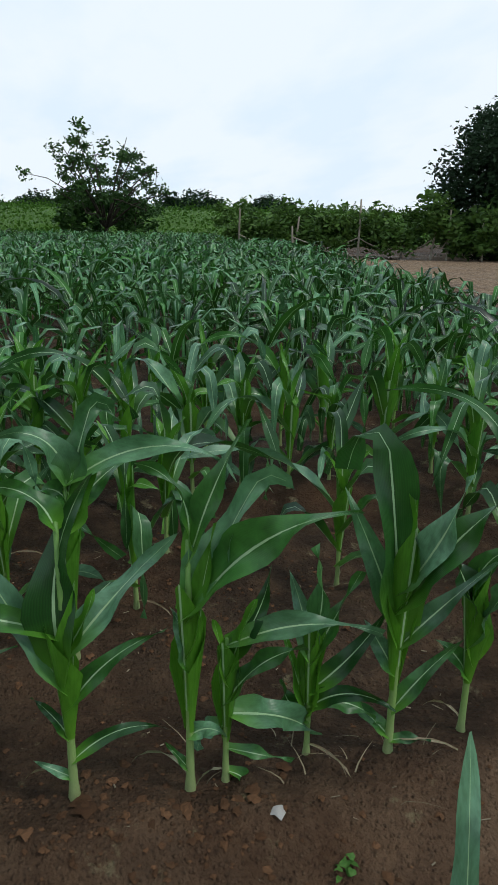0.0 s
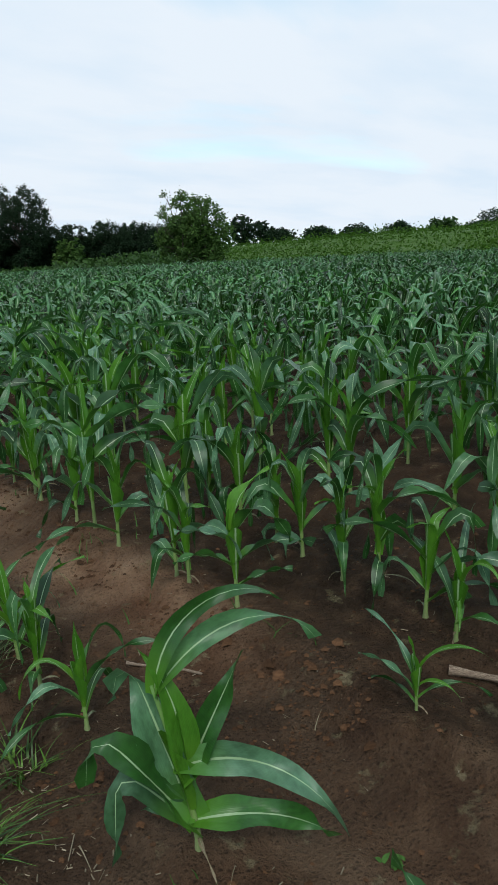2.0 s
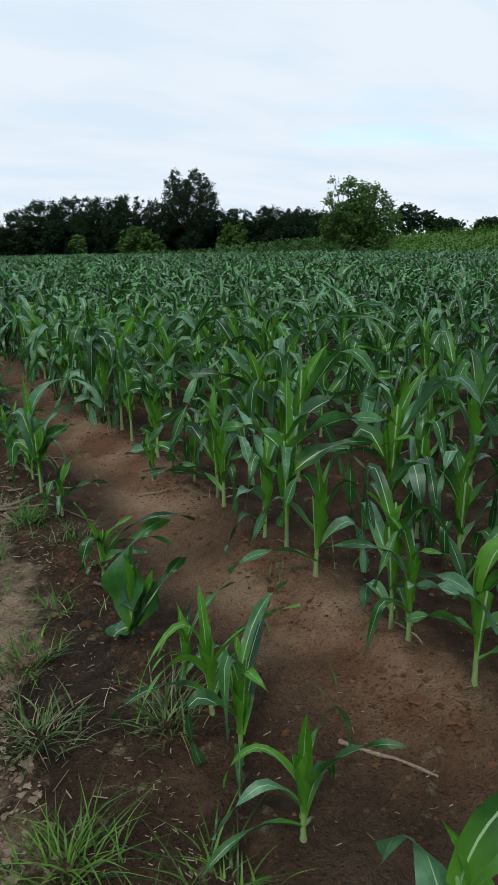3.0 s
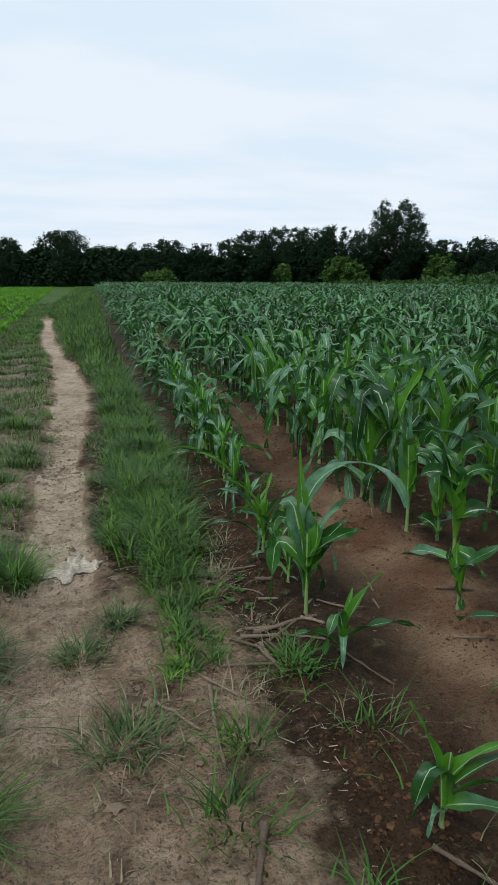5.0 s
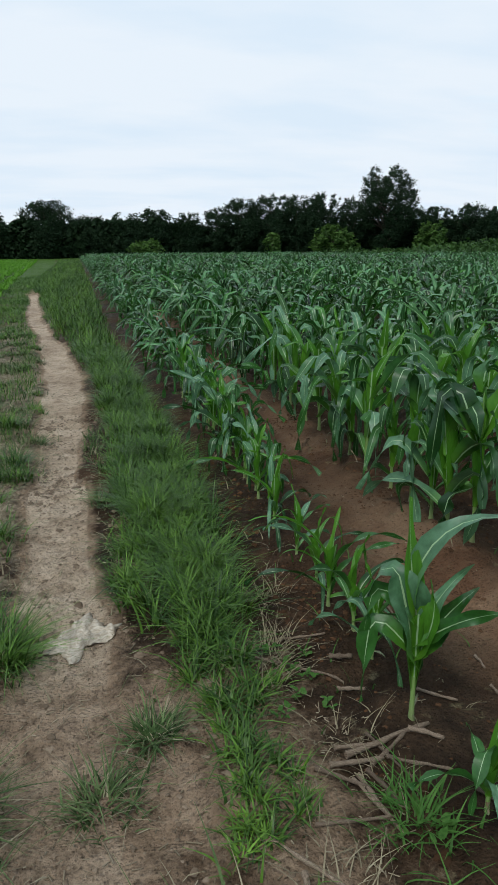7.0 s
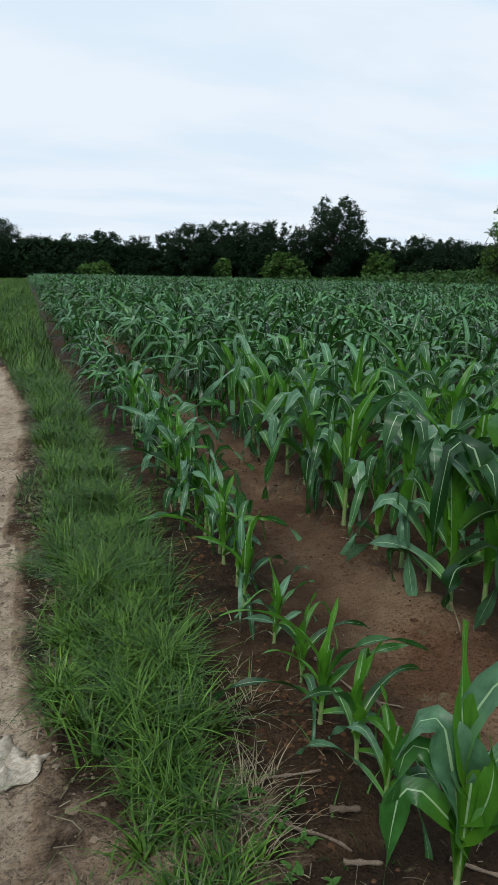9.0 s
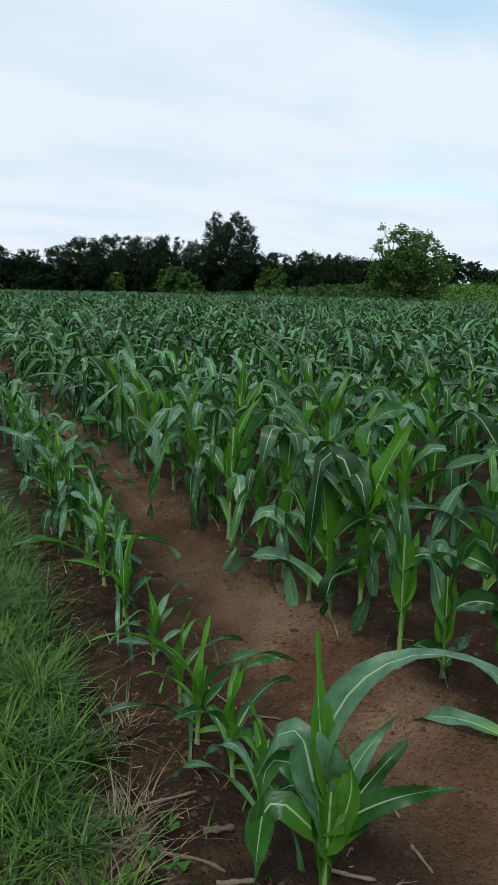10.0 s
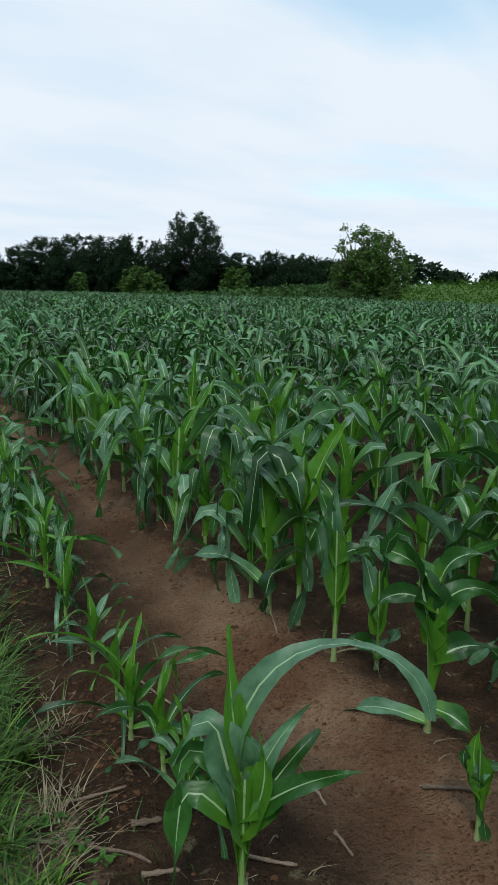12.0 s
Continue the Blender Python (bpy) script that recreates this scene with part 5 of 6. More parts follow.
# ---- clods, chips and fallen stalks ----
def lumps(px, py, size, rng):
    """Rough little lumps: squashed octahedra."""
    n = len(px)
    o = np.array([(1, 0, 0), (0, 1, 0), (-1, 0, 0), (0, -1, 0), (0, 0, 0.8), (0.6, 0.6, 0.35), (-0.6, 0.5, 0.4), (-0.5, -0.6, 0.3), (0.55, -0.6, 0.4)])
    f = np.array([(0, 5, 4), (5, 1, 4), (1, 6, 4), (6, 2, 4), (2, 7, 4), (7, 3, 4), (3, 8, 4), (8, 0, 4)])
    v = o[None] * rng.uniform(0.6, 1.4, (n, 9, 3)) * size[:, None, None]
    v[:, :, 0] += px[:, None]
    v[:, :, 1] += py[:, None]
    v[:, :, 2] += height(px, py)[:, None] - 0.12 * size[:, None]
    return v.reshape(-1, 3), (f[None] + (np.arange(n) * 9)[:, None, None]).reshape(-1, 3), np.zeros((n * 9, 2))


x, y = sown(-1.0, 1.6, -0.5, 10.5, 70000, lambda x, y: 0.05 + np.clip(vnoise(x, y, 3.0, 60), 0, 1) * (0.25 + np.exp(-((x + 0.12) / 0.2) ** 2) + np.exp(-((x + 0.85) / 0.2) ** 2)))
v, f, u = lumps(x, y, np.clip(nrng.lognormal(-5.15, 0.45, len(x)), 0.003, 0.015), nrng)
x, y = sown(-1.05, 0.9, -0.3, 10.5, 9000, lambda x, y: np.clip(vnoise(x, y, 2.2, 68), 0, 1) * (0.08 + np.exp(-((x + 0.10) / 0.13) ** 2) + 0.8 * np.exp(-((x + 0.88) / 0.14) ** 2)))
v, f, u = merged([(v, f, u), lumps(x, y, np.clip(nrng.lognormal(-4.45, 0.4, len(x)), 0.008, 0.028), nrng)])
stuff("soil_clods", mesh_from("soil_clods", v, f, M["clod"], smooth=False), "crumbled reddish brown soil clods on the rows", "soil clods")


x, y = sown(-2.6, -1.28, 3.0, 11, 34000, lambda x, y: 0.12 + 0.7 * np.clip(vnoise(x, y, 2.4, 62), 0, 1))
v, f, u = lumps(x, y, np.clip(nrng.lognormal(-5.05, 0.6, len(x)), 0.0025, 0.026), nrng)
stuff("path_crumbs", mesh_from("path_crumbs", v, f, M["sandclod"], smooth=False), "sandy crumbs of earth on the footpath", "soil clods")


def bits_of_straw(px, py, length, rng):
    n = len(px)
    az, tilt = rng.uniform(0, 6.283, n), rng.normal(0, 0.12, n)
    s = np.array([-0.5, 0.5])
    w = rng.uniform(0.0007, 0.0024, n)
    c = np.array([(-1, 0), (1, 0), (0, 1.2)])
    ax = np.stack([np.cos(az), np.sin(az), tilt], -1)
    sd = np.stack([-np.sin(az), np.cos(az), 0 * az], -1)
    base = np.stack([px, py, height(px, py) + 0.002], -1)
    v = base[:, None, None] + ax[:, None, None] * (s[None, :, None, None] * length[:, None, None, None]) + sd[:, None, None] * (c[None, None, :, :1] * w[:, None, None, None])
    v[..., 2] += c[None, None, :, 1] * w[:, None, None] + 0.002
    f = np.array([(0, 1, 4, 3), (1, 2, 5, 4), (2, 0, 3, 5)])
    return v.reshape(-1, 3), (f[None] + (np.arange(n) * 6)[:, None, None]).reshape(-1, 4), np.zeros((n * 6, 2))


x, y = sown(-2.6, 1.5, -0.3, 12, 9500, lambda x, y: 0.15 + np.clip(vnoise(x, y, 2.2, 64), 0, 1) * (0.3 + np.exp(-((x + 1.0) / 0.35) ** 2)))
v, f, u = bits_of_straw(x, y, np.clip(nrng.lognormal(-4.45, 0.6, len(x)), 0.005, 0.07), nrng)
x, y = sown(-2.3, -0.95, 3.4, 12, 13000, lambda x, y: (1 - verge(x, y)) * (0.2 + 0.8 * np.clip(vnoise(x, y, 2.7, 66), 0, 1)))
v, f, u = merged([(v, f, u), bits_of_straw(x, y, np.clip(nrng.lognormal(-4.1, 0.6, len(x)), 0.006, 0.08), nrng)])
stuff("straw_litter", mesh_from("straw_litter", v, f, M["straw"]), "small tan straw and chaff bits strewn on the soil", "straw litter")


def dead_stalk(x0, y0, x1, y1, thick, label="dry broken corn stalk lying on the soil", name="fallen_stalk", sag=0.01):
    r = random.Random(int(1000 * (x0 + y0 * 7)))
    n = 8
    mx, my = (x0 + x1) / 2, (y0 + y1) / 2
    za, zb = float(height(x0, y0)), float(height(x1, y1))
    kink = r.uniform(-0.012, 0.012)
    pts = []
    for i in range(n):
        s = i / (n - 1)
        px, py = x0 + (x1 - x0) * s, y0 + (y1 - y0) * s
        side = kink * (s if s < 0.6 else 1.2 - s)
        z = max(za + (zb - za) * s, float(height(px, py)) - thick * 0.3) + thick * 0.75
        pts.append((px - mx - side * (y1 - y0) * 4, py - my + side * (x1 - x0) * 4, z))
    radii = [thick * (0.58 if i % 3 else 0.80) * (1 - 0.35 * i / n) * r.uniform(0.9, 1.1) for i in range(n)]
    v, f, u = tube(pts, radii, 7)
    ob = tagged(new(name, mesh_from(name, v, f, M["wood"], u)), label, "dead stalk", "fallen stalks")
    ob.location = (mx, my, 0)


for seg in ((-1.04, 6.53, -0.77, 6.57, 0.011), (-1.06, 6.57, -0.92, 6.54, 0.009), (-1.10, 6.50, -0.94, 6.50, 0.010), (-0.98, 6.49, -0.86, 6.54, 0.008), (-1.03, 6.46, -1.01, 6.30, 0.008), (-1.0, 6.47, -0.97, 6.34, 0.009), (-0.84, 6.56, -0.76, 6.50, 0.010), (-0.93, 6.5, -0.78, 6.38, 0.007), (-1.2, 6.32, -1.0, 6.30, 0.007), (-1.32, 6.3, -1.18, 6.12, 0.008), (-0.70, 6.78, -0.60, 6.70, 0.007), (-0.28, 6.35, -0.2, 6.28, 0.007), (-0.15, 6.75, -0.05, 6.62, 0.009), (-1.05, 7.15, -0.9, 7.1, 0.006), (-1.06, 7.02, -0.92, 6.86, 0.007), (-0.95, 6.84, -0.87, 6.80, 0.009), (-1.23, 5.57, -1.30, 5.36, 0.013), (-1.27, 6.19, -1.28, 5.82, 0.008), (-1.46, 6.17, -1.33, 5.99, 0.008),
            (-1.22, 7.08, -1.02, 7.0, 0.008), (-1.17, 6.98, -1.12, 7.14, 0.006), (-1.28, 6.98, -1.16, 7.03, 0.006), (-0.93, 6.97, -0.86, 6.94, 0.012), (-0.70, 7.62, -0.62, 7.44, 0.006), (-0.60, 7.40, -0.50, 7.35, 0.005), (-0.76, 6.33, -0.64, 6.09, 0.006), (-1.14, 6.50, -1.02, 6.41, 0.009), (-0.85, 5.40, -0.74, 5.28, 0.009), (0.25, 3.32, 0.46, 2.92, 0.017), (-0.48, 4.17, -0.33, 3.92, 0.008), (-0.03, 2.42, -0.13, 2.28, 0.010), (-0.58, 7.40, -0.57, 7.18, 0.008),
            (-1.05, 6.45, -1.0, 6.25, 0.007), (-0.95, 6.6, -0.9, 6.4, 0.006), (-0.45, 6.75, -0.46, 6.66, 0.006), (-0.40, 6.93, -0.41, 6.85, 0.006)):
    dead_stalk(*seg[:4], seg[4] * 1.3)


# ---- crumpled plastic sheet on the path ----
def plastic_sheet(x, y):
    n = 26
    a, b = np.meshgrid(np.linspace(-1, 1, n), np.linspace(-1, 1, n))
    ragged = 1 + 0.22 * vnoise(a, b, 1.7, 71) + 0.12 * vnoise(a, b, 4.0, 72)
    ang = -0.75
    u, v = a * 0.085 * ragged, b * 0.135 * ragged
    px, py = u * math.cos(ang) - v * math.sin(ang), u * math.sin(ang) + v * math.cos(ang)
    hump = 1.5 * 0.022 * np.abs(vnoise(a, b, 2.6, 73)) + 0.018 * np.abs(vnoise(a + 0.4 * b, b, 5.5, 74)) + 0.010 * np.abs(vnoise(a, b, 11.0, 75))
    z = height(px + x, py + y) - float(height(x, y)) + 0.006 + hump * smooth(1.05, 0.7, np.maximum(np.abs(a), np.abs(b)))
    verts = np.stack([px, py, z], -1).reshape(-1, 3)
    i, j = np.meshgrid(np.arange(n - 1), np.arange(n - 1))
    q = (j * n + i).ravel()
    me = mesh_from("plastic_sheet", verts, np.stack([q, q + 1, q + n + 1, q + n], 1), M["sheet"])
    ob = tagged(new("plastic_sheet", me), "crumpled dirty white plastic bag lying on the path", "plastic bag")
    ob.location = (x, y, float(height(x, y)))
    thick = ob.modifiers.new("thickness", "SOLIDIFY")
    thick.thickness = 0.002


plastic_sheet(-1.76, 7.40)
v, f, u = lumps(np.array([-0.0]), np.array([0.0]), np.array([0.018]), np.random.default_rng(9))
stone = tagged(new("white_stone", mesh_from("white_stone", v - [0, 0, float(height(0, 0))], f, M["stone"], smooth=False)), "small pale stone lying on dark soil", "stone")
stone.location = (-0.16, 0.70, float(height(-0.16, 0.70)))


# ---- trees ----
def leaf_quads(centres, size, rng, flat_=0.5):
    """Small pointed leaves, two triangles each, at the given centres."""
    n = len(centres)
    d = rng.normal(0, 1, (n, 3))
    d[:, 2] *= flat_
    d /= np.linalg.norm(d, axis=1, keepdims=True) + 1e-9
    e = np.cross(d, rng.normal(0, 1, (n, 3)))
    e /= np.linalg.norm(e, axis=1, keepdims=True) + 1e-9
    s = size * rng.uniform(0.6, 1.3, n)[:, None]
    v = np.stack([centres - d * s, centres + e * s * 0.5, centres + d * s, centres - e * s * 0.5], 1)
    return v.reshape(-1, 3), np.arange(4 * n).reshape(n, 4), np.zeros((4 * n, 2))


def crown_points(rng, blobs, per, spreadr):
    """Leaf places in clumps round the given (x, y, z, radius) blobs, denser at their skin."""
    out = []
    for bx, by, bz, br in blobs:
        k = max(3, int(per * br * br))
        d = rng.normal(0, 1, (k, 3))
        d /= np.linalg.norm(d, axis=1, keepdims=True)
        c = np.array([bx, by, bz]) + d * br * rng.uniform(0.55, 1.0, (k, 1)) * [1, 1, 0.8]
        m = max(4, int(spreadr))
        p = np.repeat(c, m, 0) + rng.normal(0, 0.16 * br ** 0.5, (k * m, 3))
        out.append(p)
    return np.concatenate(out)


def tree(x, y, tall, wide, mat, seed, label, leaf=0.22, base_frac=0.15, lumpiness=9, per=9.0, many=9, open_=0.0, shape="round"):
    """A tree: tapered trunk with limbs, and a crown of many leaves in uneven clumps."""
    r, pr = random.Random(seed), np.random.default_rng(seed)
    z0 = float(height(x, y)) - 0.1
    root = thing("tree", label, "tree", "trees round the field", where=Matrix.Translation((x, y, z0)))
    trunk = [(0.0, 0.0, 0.0)]
    for i in range(1, 6):
        trunk.append((trunk[-1][0] + r.uniform(-0.03, 0.03) * tall, trunk[-1][1] + r.uniform(-0.03, 0.03) * tall, tall * 0.72 * i / 5))
    bits = [tube(trunk, [tall * 0.026 * (1 - 0.15 * i) for i in range(6)], 7)]
    blobs = []
    for n in range(lumpiness):
        f = base_frac + (0.93 - base_frac) * (n + 0.6) / lumpiness
        fat = {"round": math.sin(math.pi * min(0.97, 0.12 + 0.86 * (f - base_frac) / (1 - base_frac))) ** 0.55, "cone": 1.15 - f, "vase": 0.45 + 0.6 * f}[shape]
        for m in range(3):
            az = 2.4 * n + 2.1 * m + r.uniform(-0.4, 0.4)
            rr = wide * 0.5 * fat
            br = rr * r.uniform(0.34, 0.62) * (1 - 0.45 * open_)
            bx, by, bz = math.cos(az) * (rr - br * 0.8), math.sin(az) * (rr - br * 0.8), min(tall * f, tall - br * 0.8)
            blobs.append((bx, by, bz, br))
            if m == 0 or open_ > 0.3:
                k = min(5, int(f * 5 * 0.7) + 1)
                t0 = trunk[k]
                bits.append(tube([t0, ((t0[0] + bx) / 2, (t0[1] + by) / 2, (t0[2] + bz) / 2 + 0.05 * tall), (bx, by, bz)], [tall * 0.011, tall * 0.008, tall * 0.003], 5))
    if open_ < 0.3:
        blobs.append((0, 0, tall * (0.5 + base_frac / 2), wide * 0.3))
    v, f, u = merged(bits)
    part("trunk", mesh_from("trunk", v, f, M["bark"], u), root, "grey brown trunk and limbs")
    v, f, u = leaf_quads(crown_points(pr, blobs, per, many), leaf, pr)
    part("crown", mesh_from("crown", v, f, M[mat], smooth=False), root)
    return root


DARK = "dark green broad-crowned tree in the wood edge"
# the wood beyond the end of the field: x, y, height, width
for n, (x, y, t, w) in enumerate(((-29, 116, 6.6, 9), (-22, 114, 6.2, 8), (-14.0, 112, 7.0, 7.5), (-5.4, 112.7, 8.1, 8.5), (0.5, 113, 6.0, 7), (5.6, 112.5, 6.3, 7), (9.8, 112, 7.0, 6.5), (14.7, 111.5, 6.4, 6), (18.8, 111, 7.2, 6), (22.5, 110, 8.5, 7),
                                    (26.5, 109, 9.2, 8), (30.5, 108, 8.8, 8), (34.3, 107, 9.4, 7), (38.2, 105.5, 8.6, 6), (49.0, 101, 7.0, 6), (53, 98, 6.6, 6.5), (57, 96, 6.0, 7), (62, 96, 5.5, 8), (46.6, 103, 7.0, 5))):
    tree(x, y, t, w, "crown_dark", 500 + n, DARK, 0.15, 0.03, 7, 15.0, 22)
tree(42.2, 103, 12.8, 9.4, "crown_dark", 540, "tall dark tree standing above the wood edge", 0.15, 0.10, 10, 18.0, 18, 0.35)
for n, (x, y, t, w) in enumerate(((33.6, 102, 4.6, 5.5), (47.0, 98, 4.6, 4.5), (25.6, 104, 3.6, 2.6), (36.0, 102.5, 3.6, 3.5), (8.0, 106, 2.6, 5))):
    tree(x, y, t, w, "crown_light", 560 + n, "light green bushy young tree before the wood", 0.26, 0.02, 6, 9.0, 10)
# single trees on the edge of the field and on the bank
tree(37.2, 53.2, 6.6, 5.2, "crown_light", 580, "round green tree at the corner of the field", 0.13, 0.02, 9, 20.0, 18, 0.25)
tree(44.8, -0.9, 3.6, 3.0, "crown_mid", 583, "bushy green shrub below an open tree", 0.2, 0.0, 5, 14.0, 10)
tree(45.2, -4.4, 3.0, 3.0, "crown_mid", 584, "bushy green shrub below an open tree", 0.2, 0.0, 5, 14.0, 10)


def open_tree(x, y, tall, wide, limbs, seed, label, mat="crown_mid", low=0.25):
    """A tree whose limbs fork into twigs, each with a loose cluster of leaves, so that the sky shows between them."""
    pr = np.random.default_rng(seed)
    root = thing("tree", label, "tree", "trees round the field", where=Matrix.Translation((x, y, float(height(x, y)) - 0.1)))
    fork = np.array([0.0, 0.0, tall * 0.16])
    bits, spots = [tube([(0, 0, 0), (0.04, 0.02, tall * 0.1), fork], [tall * 0.024, tall * 0.020, tall * 0.017], 7)], []
    for n in range(limbs):
        az, up = 2.4 * n + pr.uniform(-0.3, 0.3), low + (1.0 - low) * (n + 0.5) / limbs
        reach = wide * 0.5 * math.sqrt(max(0.08, 1 - (abs(up - 0.5) / 0.56) ** 2)) * pr.uniform(0.85, 1.08)
        tip = np.array([math.cos(az) * reach, math.sin(az) * reach, tall * up * pr.uniform(0.93, 1.02)])
        mid = fork * 0.5 + tip * 0.5 + [0, 0, 0.06 * tall]
        bits.append(tube([fork, mid, tip], [tall * 0.011, tall * 0.007, tall * 0.003], 5))
        for m in range(4):
            s = pr.uniform(0.45, 1.0)
            start = mid * (1 - s) + tip * s if m else mid
            end = start + pr.normal(0, 0.085, 3) * [wide, wide, tall * 0.9]
            bits.append(tube([start, end], [tall * 0.004, tall * 0.002], 4))
            k = pr.integers(42, 80)
            spots.append(end + pr.normal(0, 0.034 * tall, (k, 3)) * [1, 1, 0.7])
    v, f, u = merged(bits)
    part("trunk", mesh_from("trunk", v, f, M["bark"], u), root, "thin grey brown trunk and limbs")
    v, f, u = leaf_quads(np.concatenate(spots), 0.13, pr, 0.7)
    part("crown", mesh_from("crown", v, f, M[mat], smooth=False), root)
    return root


open_tree(44.4, -2.7, 6.5, 6.8, 24, 582, "open-branched spreading tree at the field edge")
open_tree(36.0, 54.6, 6.8, 4.6, 30, 581, "thin open-branched tree beside a bushy one", "crown_light")

def fan_tree(x, y, tall, label):
    """A small tree of bare stems that spread like a fan, each with a brush of leaves at its end."""
    pr = np.random.default_rng(585)
    root = thing("tree", label, "tree", "trees round the field", where=Matrix.Translation((x, y, float(height(x, y)) - 0.1)))
    bits, spots = [], []
    for n in range(9):
        a, d = -0.75 + 1.5 * n / 8, 0.25 * pr.normal()
        reach = tall * (0.95 - 0.28 * abs(a)) * pr.uniform(0.9, 1.05)
        tip = np.array([d, -math.sin(a) * reach, math.cos(a) * reach])
        fork = np.array([0, -0.1 * math.sin(a), tall * 0.18])
        bits.append(tube([(0, 0, 0), fork, fork * 0.45 + tip * 0.5, tip], [0.10, 0.07, 0.05, 0.03], 5))
        for s in pr.uniform(0.42, 1.04, 46):
            spots.append(fork * (1 - s) + tip * s + pr.normal(0, 0.085, 3))
    v, f, u = merged(bits)
    part("trunk", mesh_from("trunk", v, f, M["bark"], u), root, "thin bare spreading stems")
    v, f, u = leaf_quads(np.array(spots), 0.2, pr, 1.4)
    part("crown", mesh_from("crown", v, f, M["crown_dark"], smooth=False), root)


fan_tree(87.6, 15.7, 4.3, "small tree with a fan of leafy stems on the bank")
tree(63.5, 79.5, 4.4, 4.2, "crown_dark", 586, "dark upright tree behind the bank", 0.26, 0.05, 7, 9.0, 10, 0.0)
tree(65.6, 77.6, 3.4, 3.4, "crown_dark", 587, "dark upright tree behind the bank", 0.26, 0.05, 7, 9.0, 10, 0.0)
tree(78, 56.7, 1.5, 4.0, "crown_mid", 588, "dark green bush on the grassy bank", 0.26, 0.0, 5, 9.0, 9)
for n, (x, y, t, w) in enumerate(((68, 76.5, 2.6, 6), (72, 72.5, 2.2, 6), (76, 69.5, 1.9, 6), (80, 65, 1.9, 5), (90, 51, 0.9, 6), (92, 46, 1.5, 4), (94, 40, 2.2, 3), (95, 37.2, 2.2, 5), (86, 28.2, 1.6, 5), (88, 22, 0.9, 3), (92, 8, 1.2, 6), (92, 1.6, 1.3, 8), (90, -7, 1.5, 8), (88, -14, 3.0, 3), (90, -18, 1.8, 10), (88, -27, 1.8, 9), (97, 44, 1.4, 12), (96, 60, 1.4, 12), (98, 30, 1.2, 10), (97, 14, 1.2, 12))):
    tree(x, y, 0.75 * t, w * 0.8, "crown_dark", 600 + n, "low dark bush on the skyline of the bank", 0.2, 0.0, 4, 22.0, 12)
# the large tree and the vines behind the fence
tree(27.2, -19.6, 6.7, 8.0, "crown_dark", 640, "large dark leafy tree behind the fence", 0.11, 0.02, 10, 20.0, 30)
tree(24.6, -18.9, 3.9, 4.2, "crown_mid", 641, "leafy green bush beside the large tree", 0.11, 0.0, 6, 20.0, 26)


def vine_row(x0, y0, x1, y1, tall, seed, label):
    pr = np.random.default_rng(seed)
    blobs = []
    for n in range(26):
        s = (n + pr.uniform(0, 1)) / 26
        top = tall * (0.72 + 0.26 * float(vnoise(s * 11, 0.0, 1.0, seed)) + 0.12 * pr.normal())
        x, y = x0 + (x1 - x0) * s + pr.normal(0, 0.3), y0 + (y1 - y0) * s + pr.normal(0, 0.3)
        for z in (top - 0.4, top * 0.62, top * 0.36)[: 2 + int(pr.random() < 0.6)]:
            blobs.append((x + pr.normal(0, 0.2), y + pr.normal(0, 0.2), z + float(height(x, y)), pr.uniform(0.35, 0.62)))
    v, f, u = leaf_quads(crown_points(pr, blobs, 70, 7), 0.13, pr)
    return stuff("vine_hedge", mesh_from("vine_hedge", v, f, M["vine"], smooth=False), label, "vines")


vine_row(30.5, -6.5, 24.5, -16.5, 2.25, 650, "climbing green vines hanging over a fence")
vine_row(31.5, -8.0, 25.5, -18.0, 2.45, 651, "climbing green vines behind a fence")


def fence_post(x, y, tall, tilt):
    z = float(height(x, y))
    root = thing("fence_post", "thin weathered wooden post of a field fence", "fence post", "fence posts", where=pose(x, y, z, tilt, tilt * 0.6, 0))
    v, f, u = tube([(0, 0, -0.1), (0.01, 0, tall * 0.5), (0, 0.01, tall)], [0.05, 0.045, 0.038], 7)
    part("pole", mesh_from("pole", v, f, M["post"], u), root)


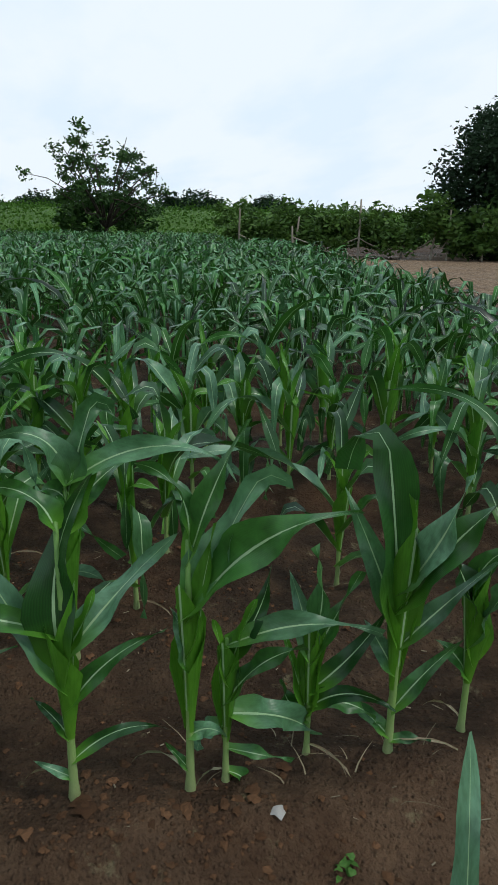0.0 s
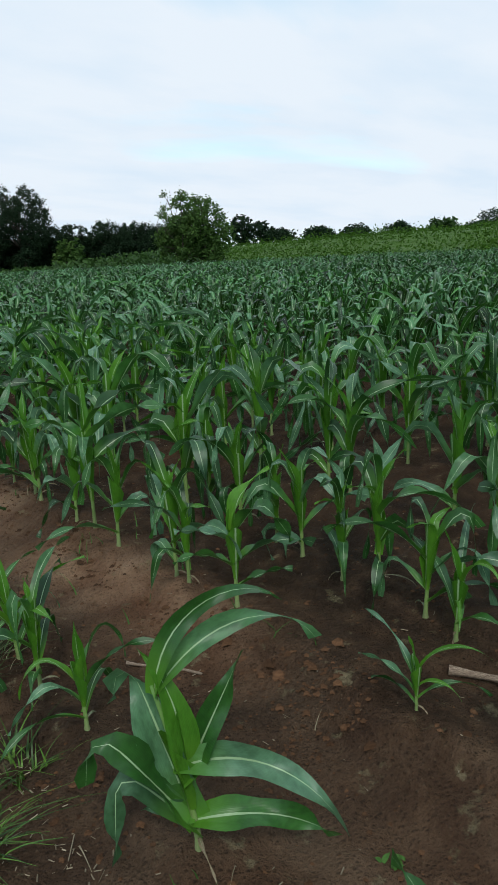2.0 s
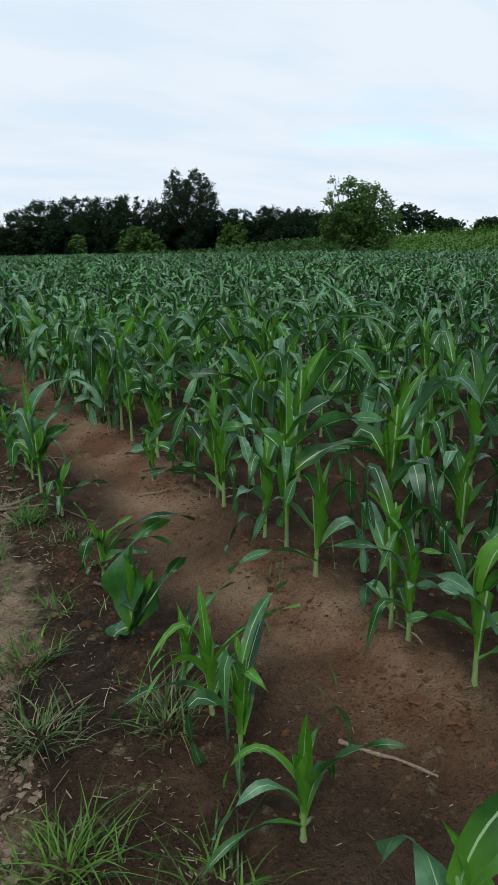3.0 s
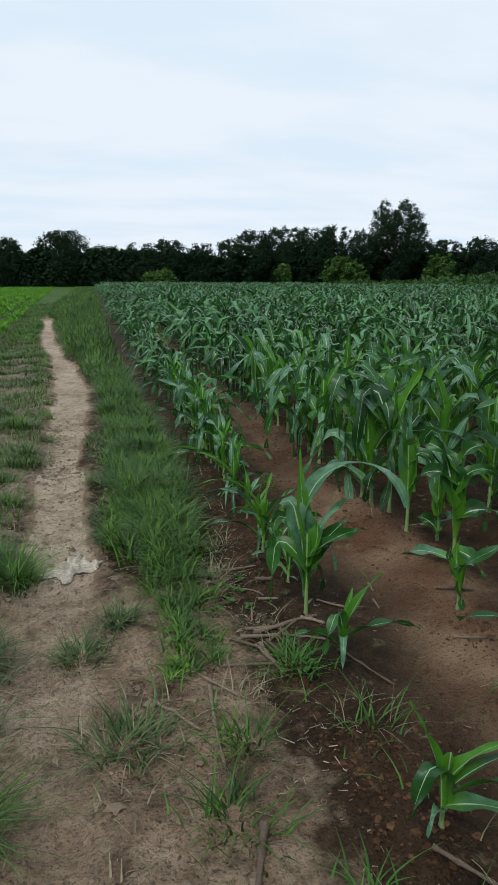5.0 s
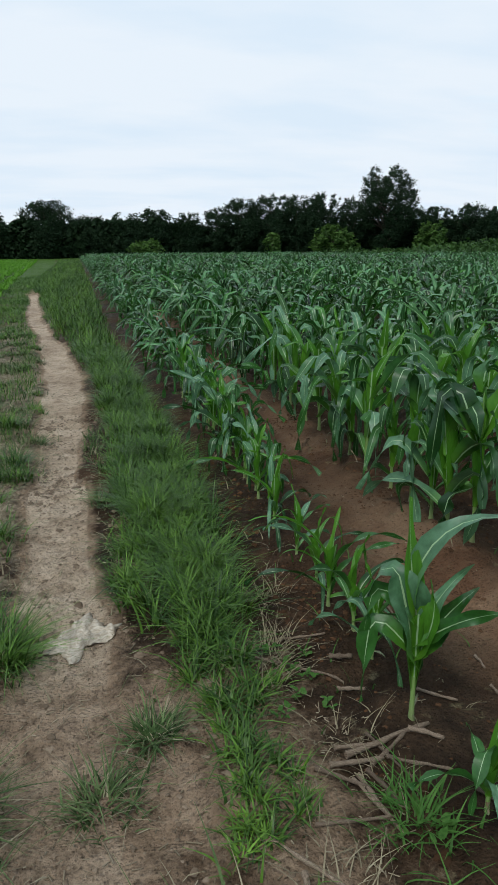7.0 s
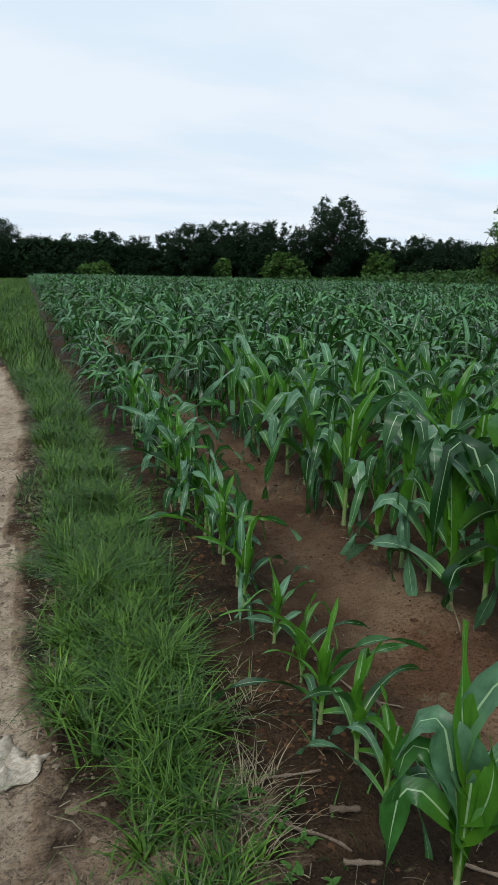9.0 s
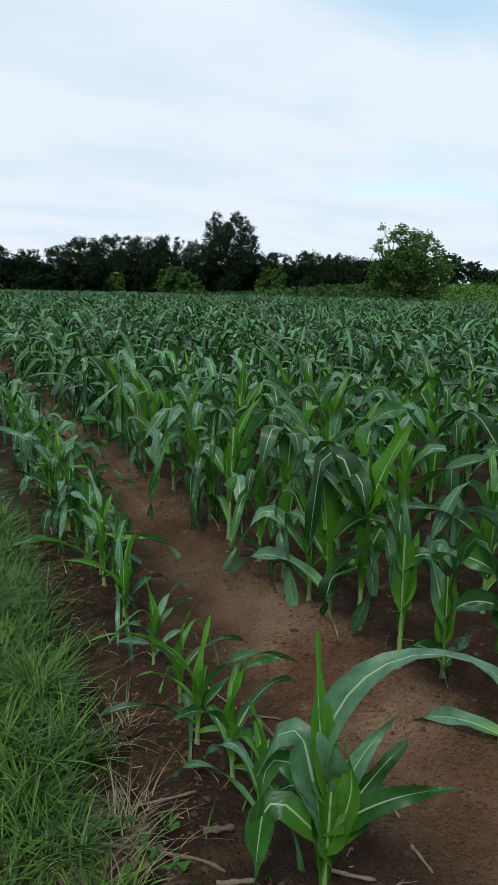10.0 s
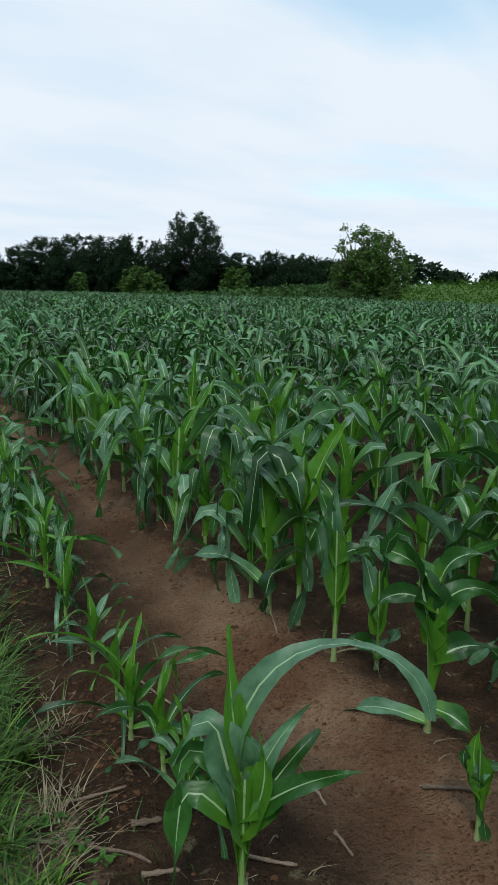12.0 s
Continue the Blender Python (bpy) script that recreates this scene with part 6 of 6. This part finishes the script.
posts = [(29.0, -7.0, 1.9, 2), (28.6, -9.4, 1.7, 9), (28.2, -9.2, 1.3, -2), (27.4, -11.9, 2.4, 1), (26.6, -13.5, 1.4, 18), (26.0, -14.6, 1.6, 12), (25.7, -15.2, 2.0, 1), (24.9, -16.4, 1.5, -8)]
for q in posts:
    fence_post(*q)
line = []
for (xa, ya, ta, _), (xb, yb, tb, _) in zip(posts, posts[1:]):
    for i in range(6):
        s = i / 6
        line.append((xa + (xb - xa) * s, ya + (yb - ya) * s, float(height(xa, ya)) + 0.85 - 0.35 * math.sin(math.pi * s)))
v, f, u = tube(line, [0.028] * len(line), 5)
tagged(new("fence_rope", mesh_from("fence_rope", v, f, M["post"], u)), "sagging grey net rope between fence posts", "fence rope", kind="structure")

# shrubs and tall weeds that clothe the bank, and the undergrowth of the wood
px, py = sown(30, 128, -70, 100, 210000, lambda x, y: smooth(43.0, 44.5, x + 0.15 * y) * np.clip(0.65 + 0.5 * vnoise(x, y, 0.25, 80), 0.15, 1) * (0.55 + 0.45 * smooth(70, 50, x + 0.15 * y)))
pz = height(px, py) + np.abs(nrng.normal(0, 0.35, len(px))) * (0.8 + 0.8 * vnoise(px, py, 0.4, 81))
beyond = (py - 5.5) / (px + 1.4) > 1.22 + 0.05 * vnoise(px, py, 0.3, 83)
v, f, u = leaf_quads(np.stack([px, py, pz], -1)[~beyond], 0.16, nrng, 0.9)
stuff("bank_vegetation", mesh_from("bank_vegetation", v, f, M["hill"], smooth=False), "rough green herbs and low shrubs on a rising bank", "bank vegetation")
v, f, u = leaf_quads(np.stack([px, py, pz * 1.0 + 0.3], -1)[beyond], 0.30, nrng, 0.9)
stuff("field_end_scrub", mesh_from("field_end_scrub", v, f, M["crown_mid"], smooth=False), "dull green scrub between field and wood", "scrub")
n = 90000
px = nrng.uniform(-48, 66, n)
py = 113 - 0.12 * np.maximum(0, px - 18) - 0.006 * np.maximum(0, px - 18) ** 2 + nrng.uniform(-2.5, 2.5, n)
pz = height(px, py) + nrng.uniform(0, 1, n) ** 0.8 * (4.6 + 0.9 * vnoise(px, px * 0, 0.35, 90) + 0.6 * vnoise(px, px * 0, 1.1, 91))
v, f, u = leaf_quads(np.stack([px, py, pz], -1), 0.42, nrng, 0.8)
stuff("wood_undergrowth", mesh_from("wood_undergrowth", v, f, M["crown_dark"], smooth=False), "dense dark undergrowth of the far wood", "far wood")
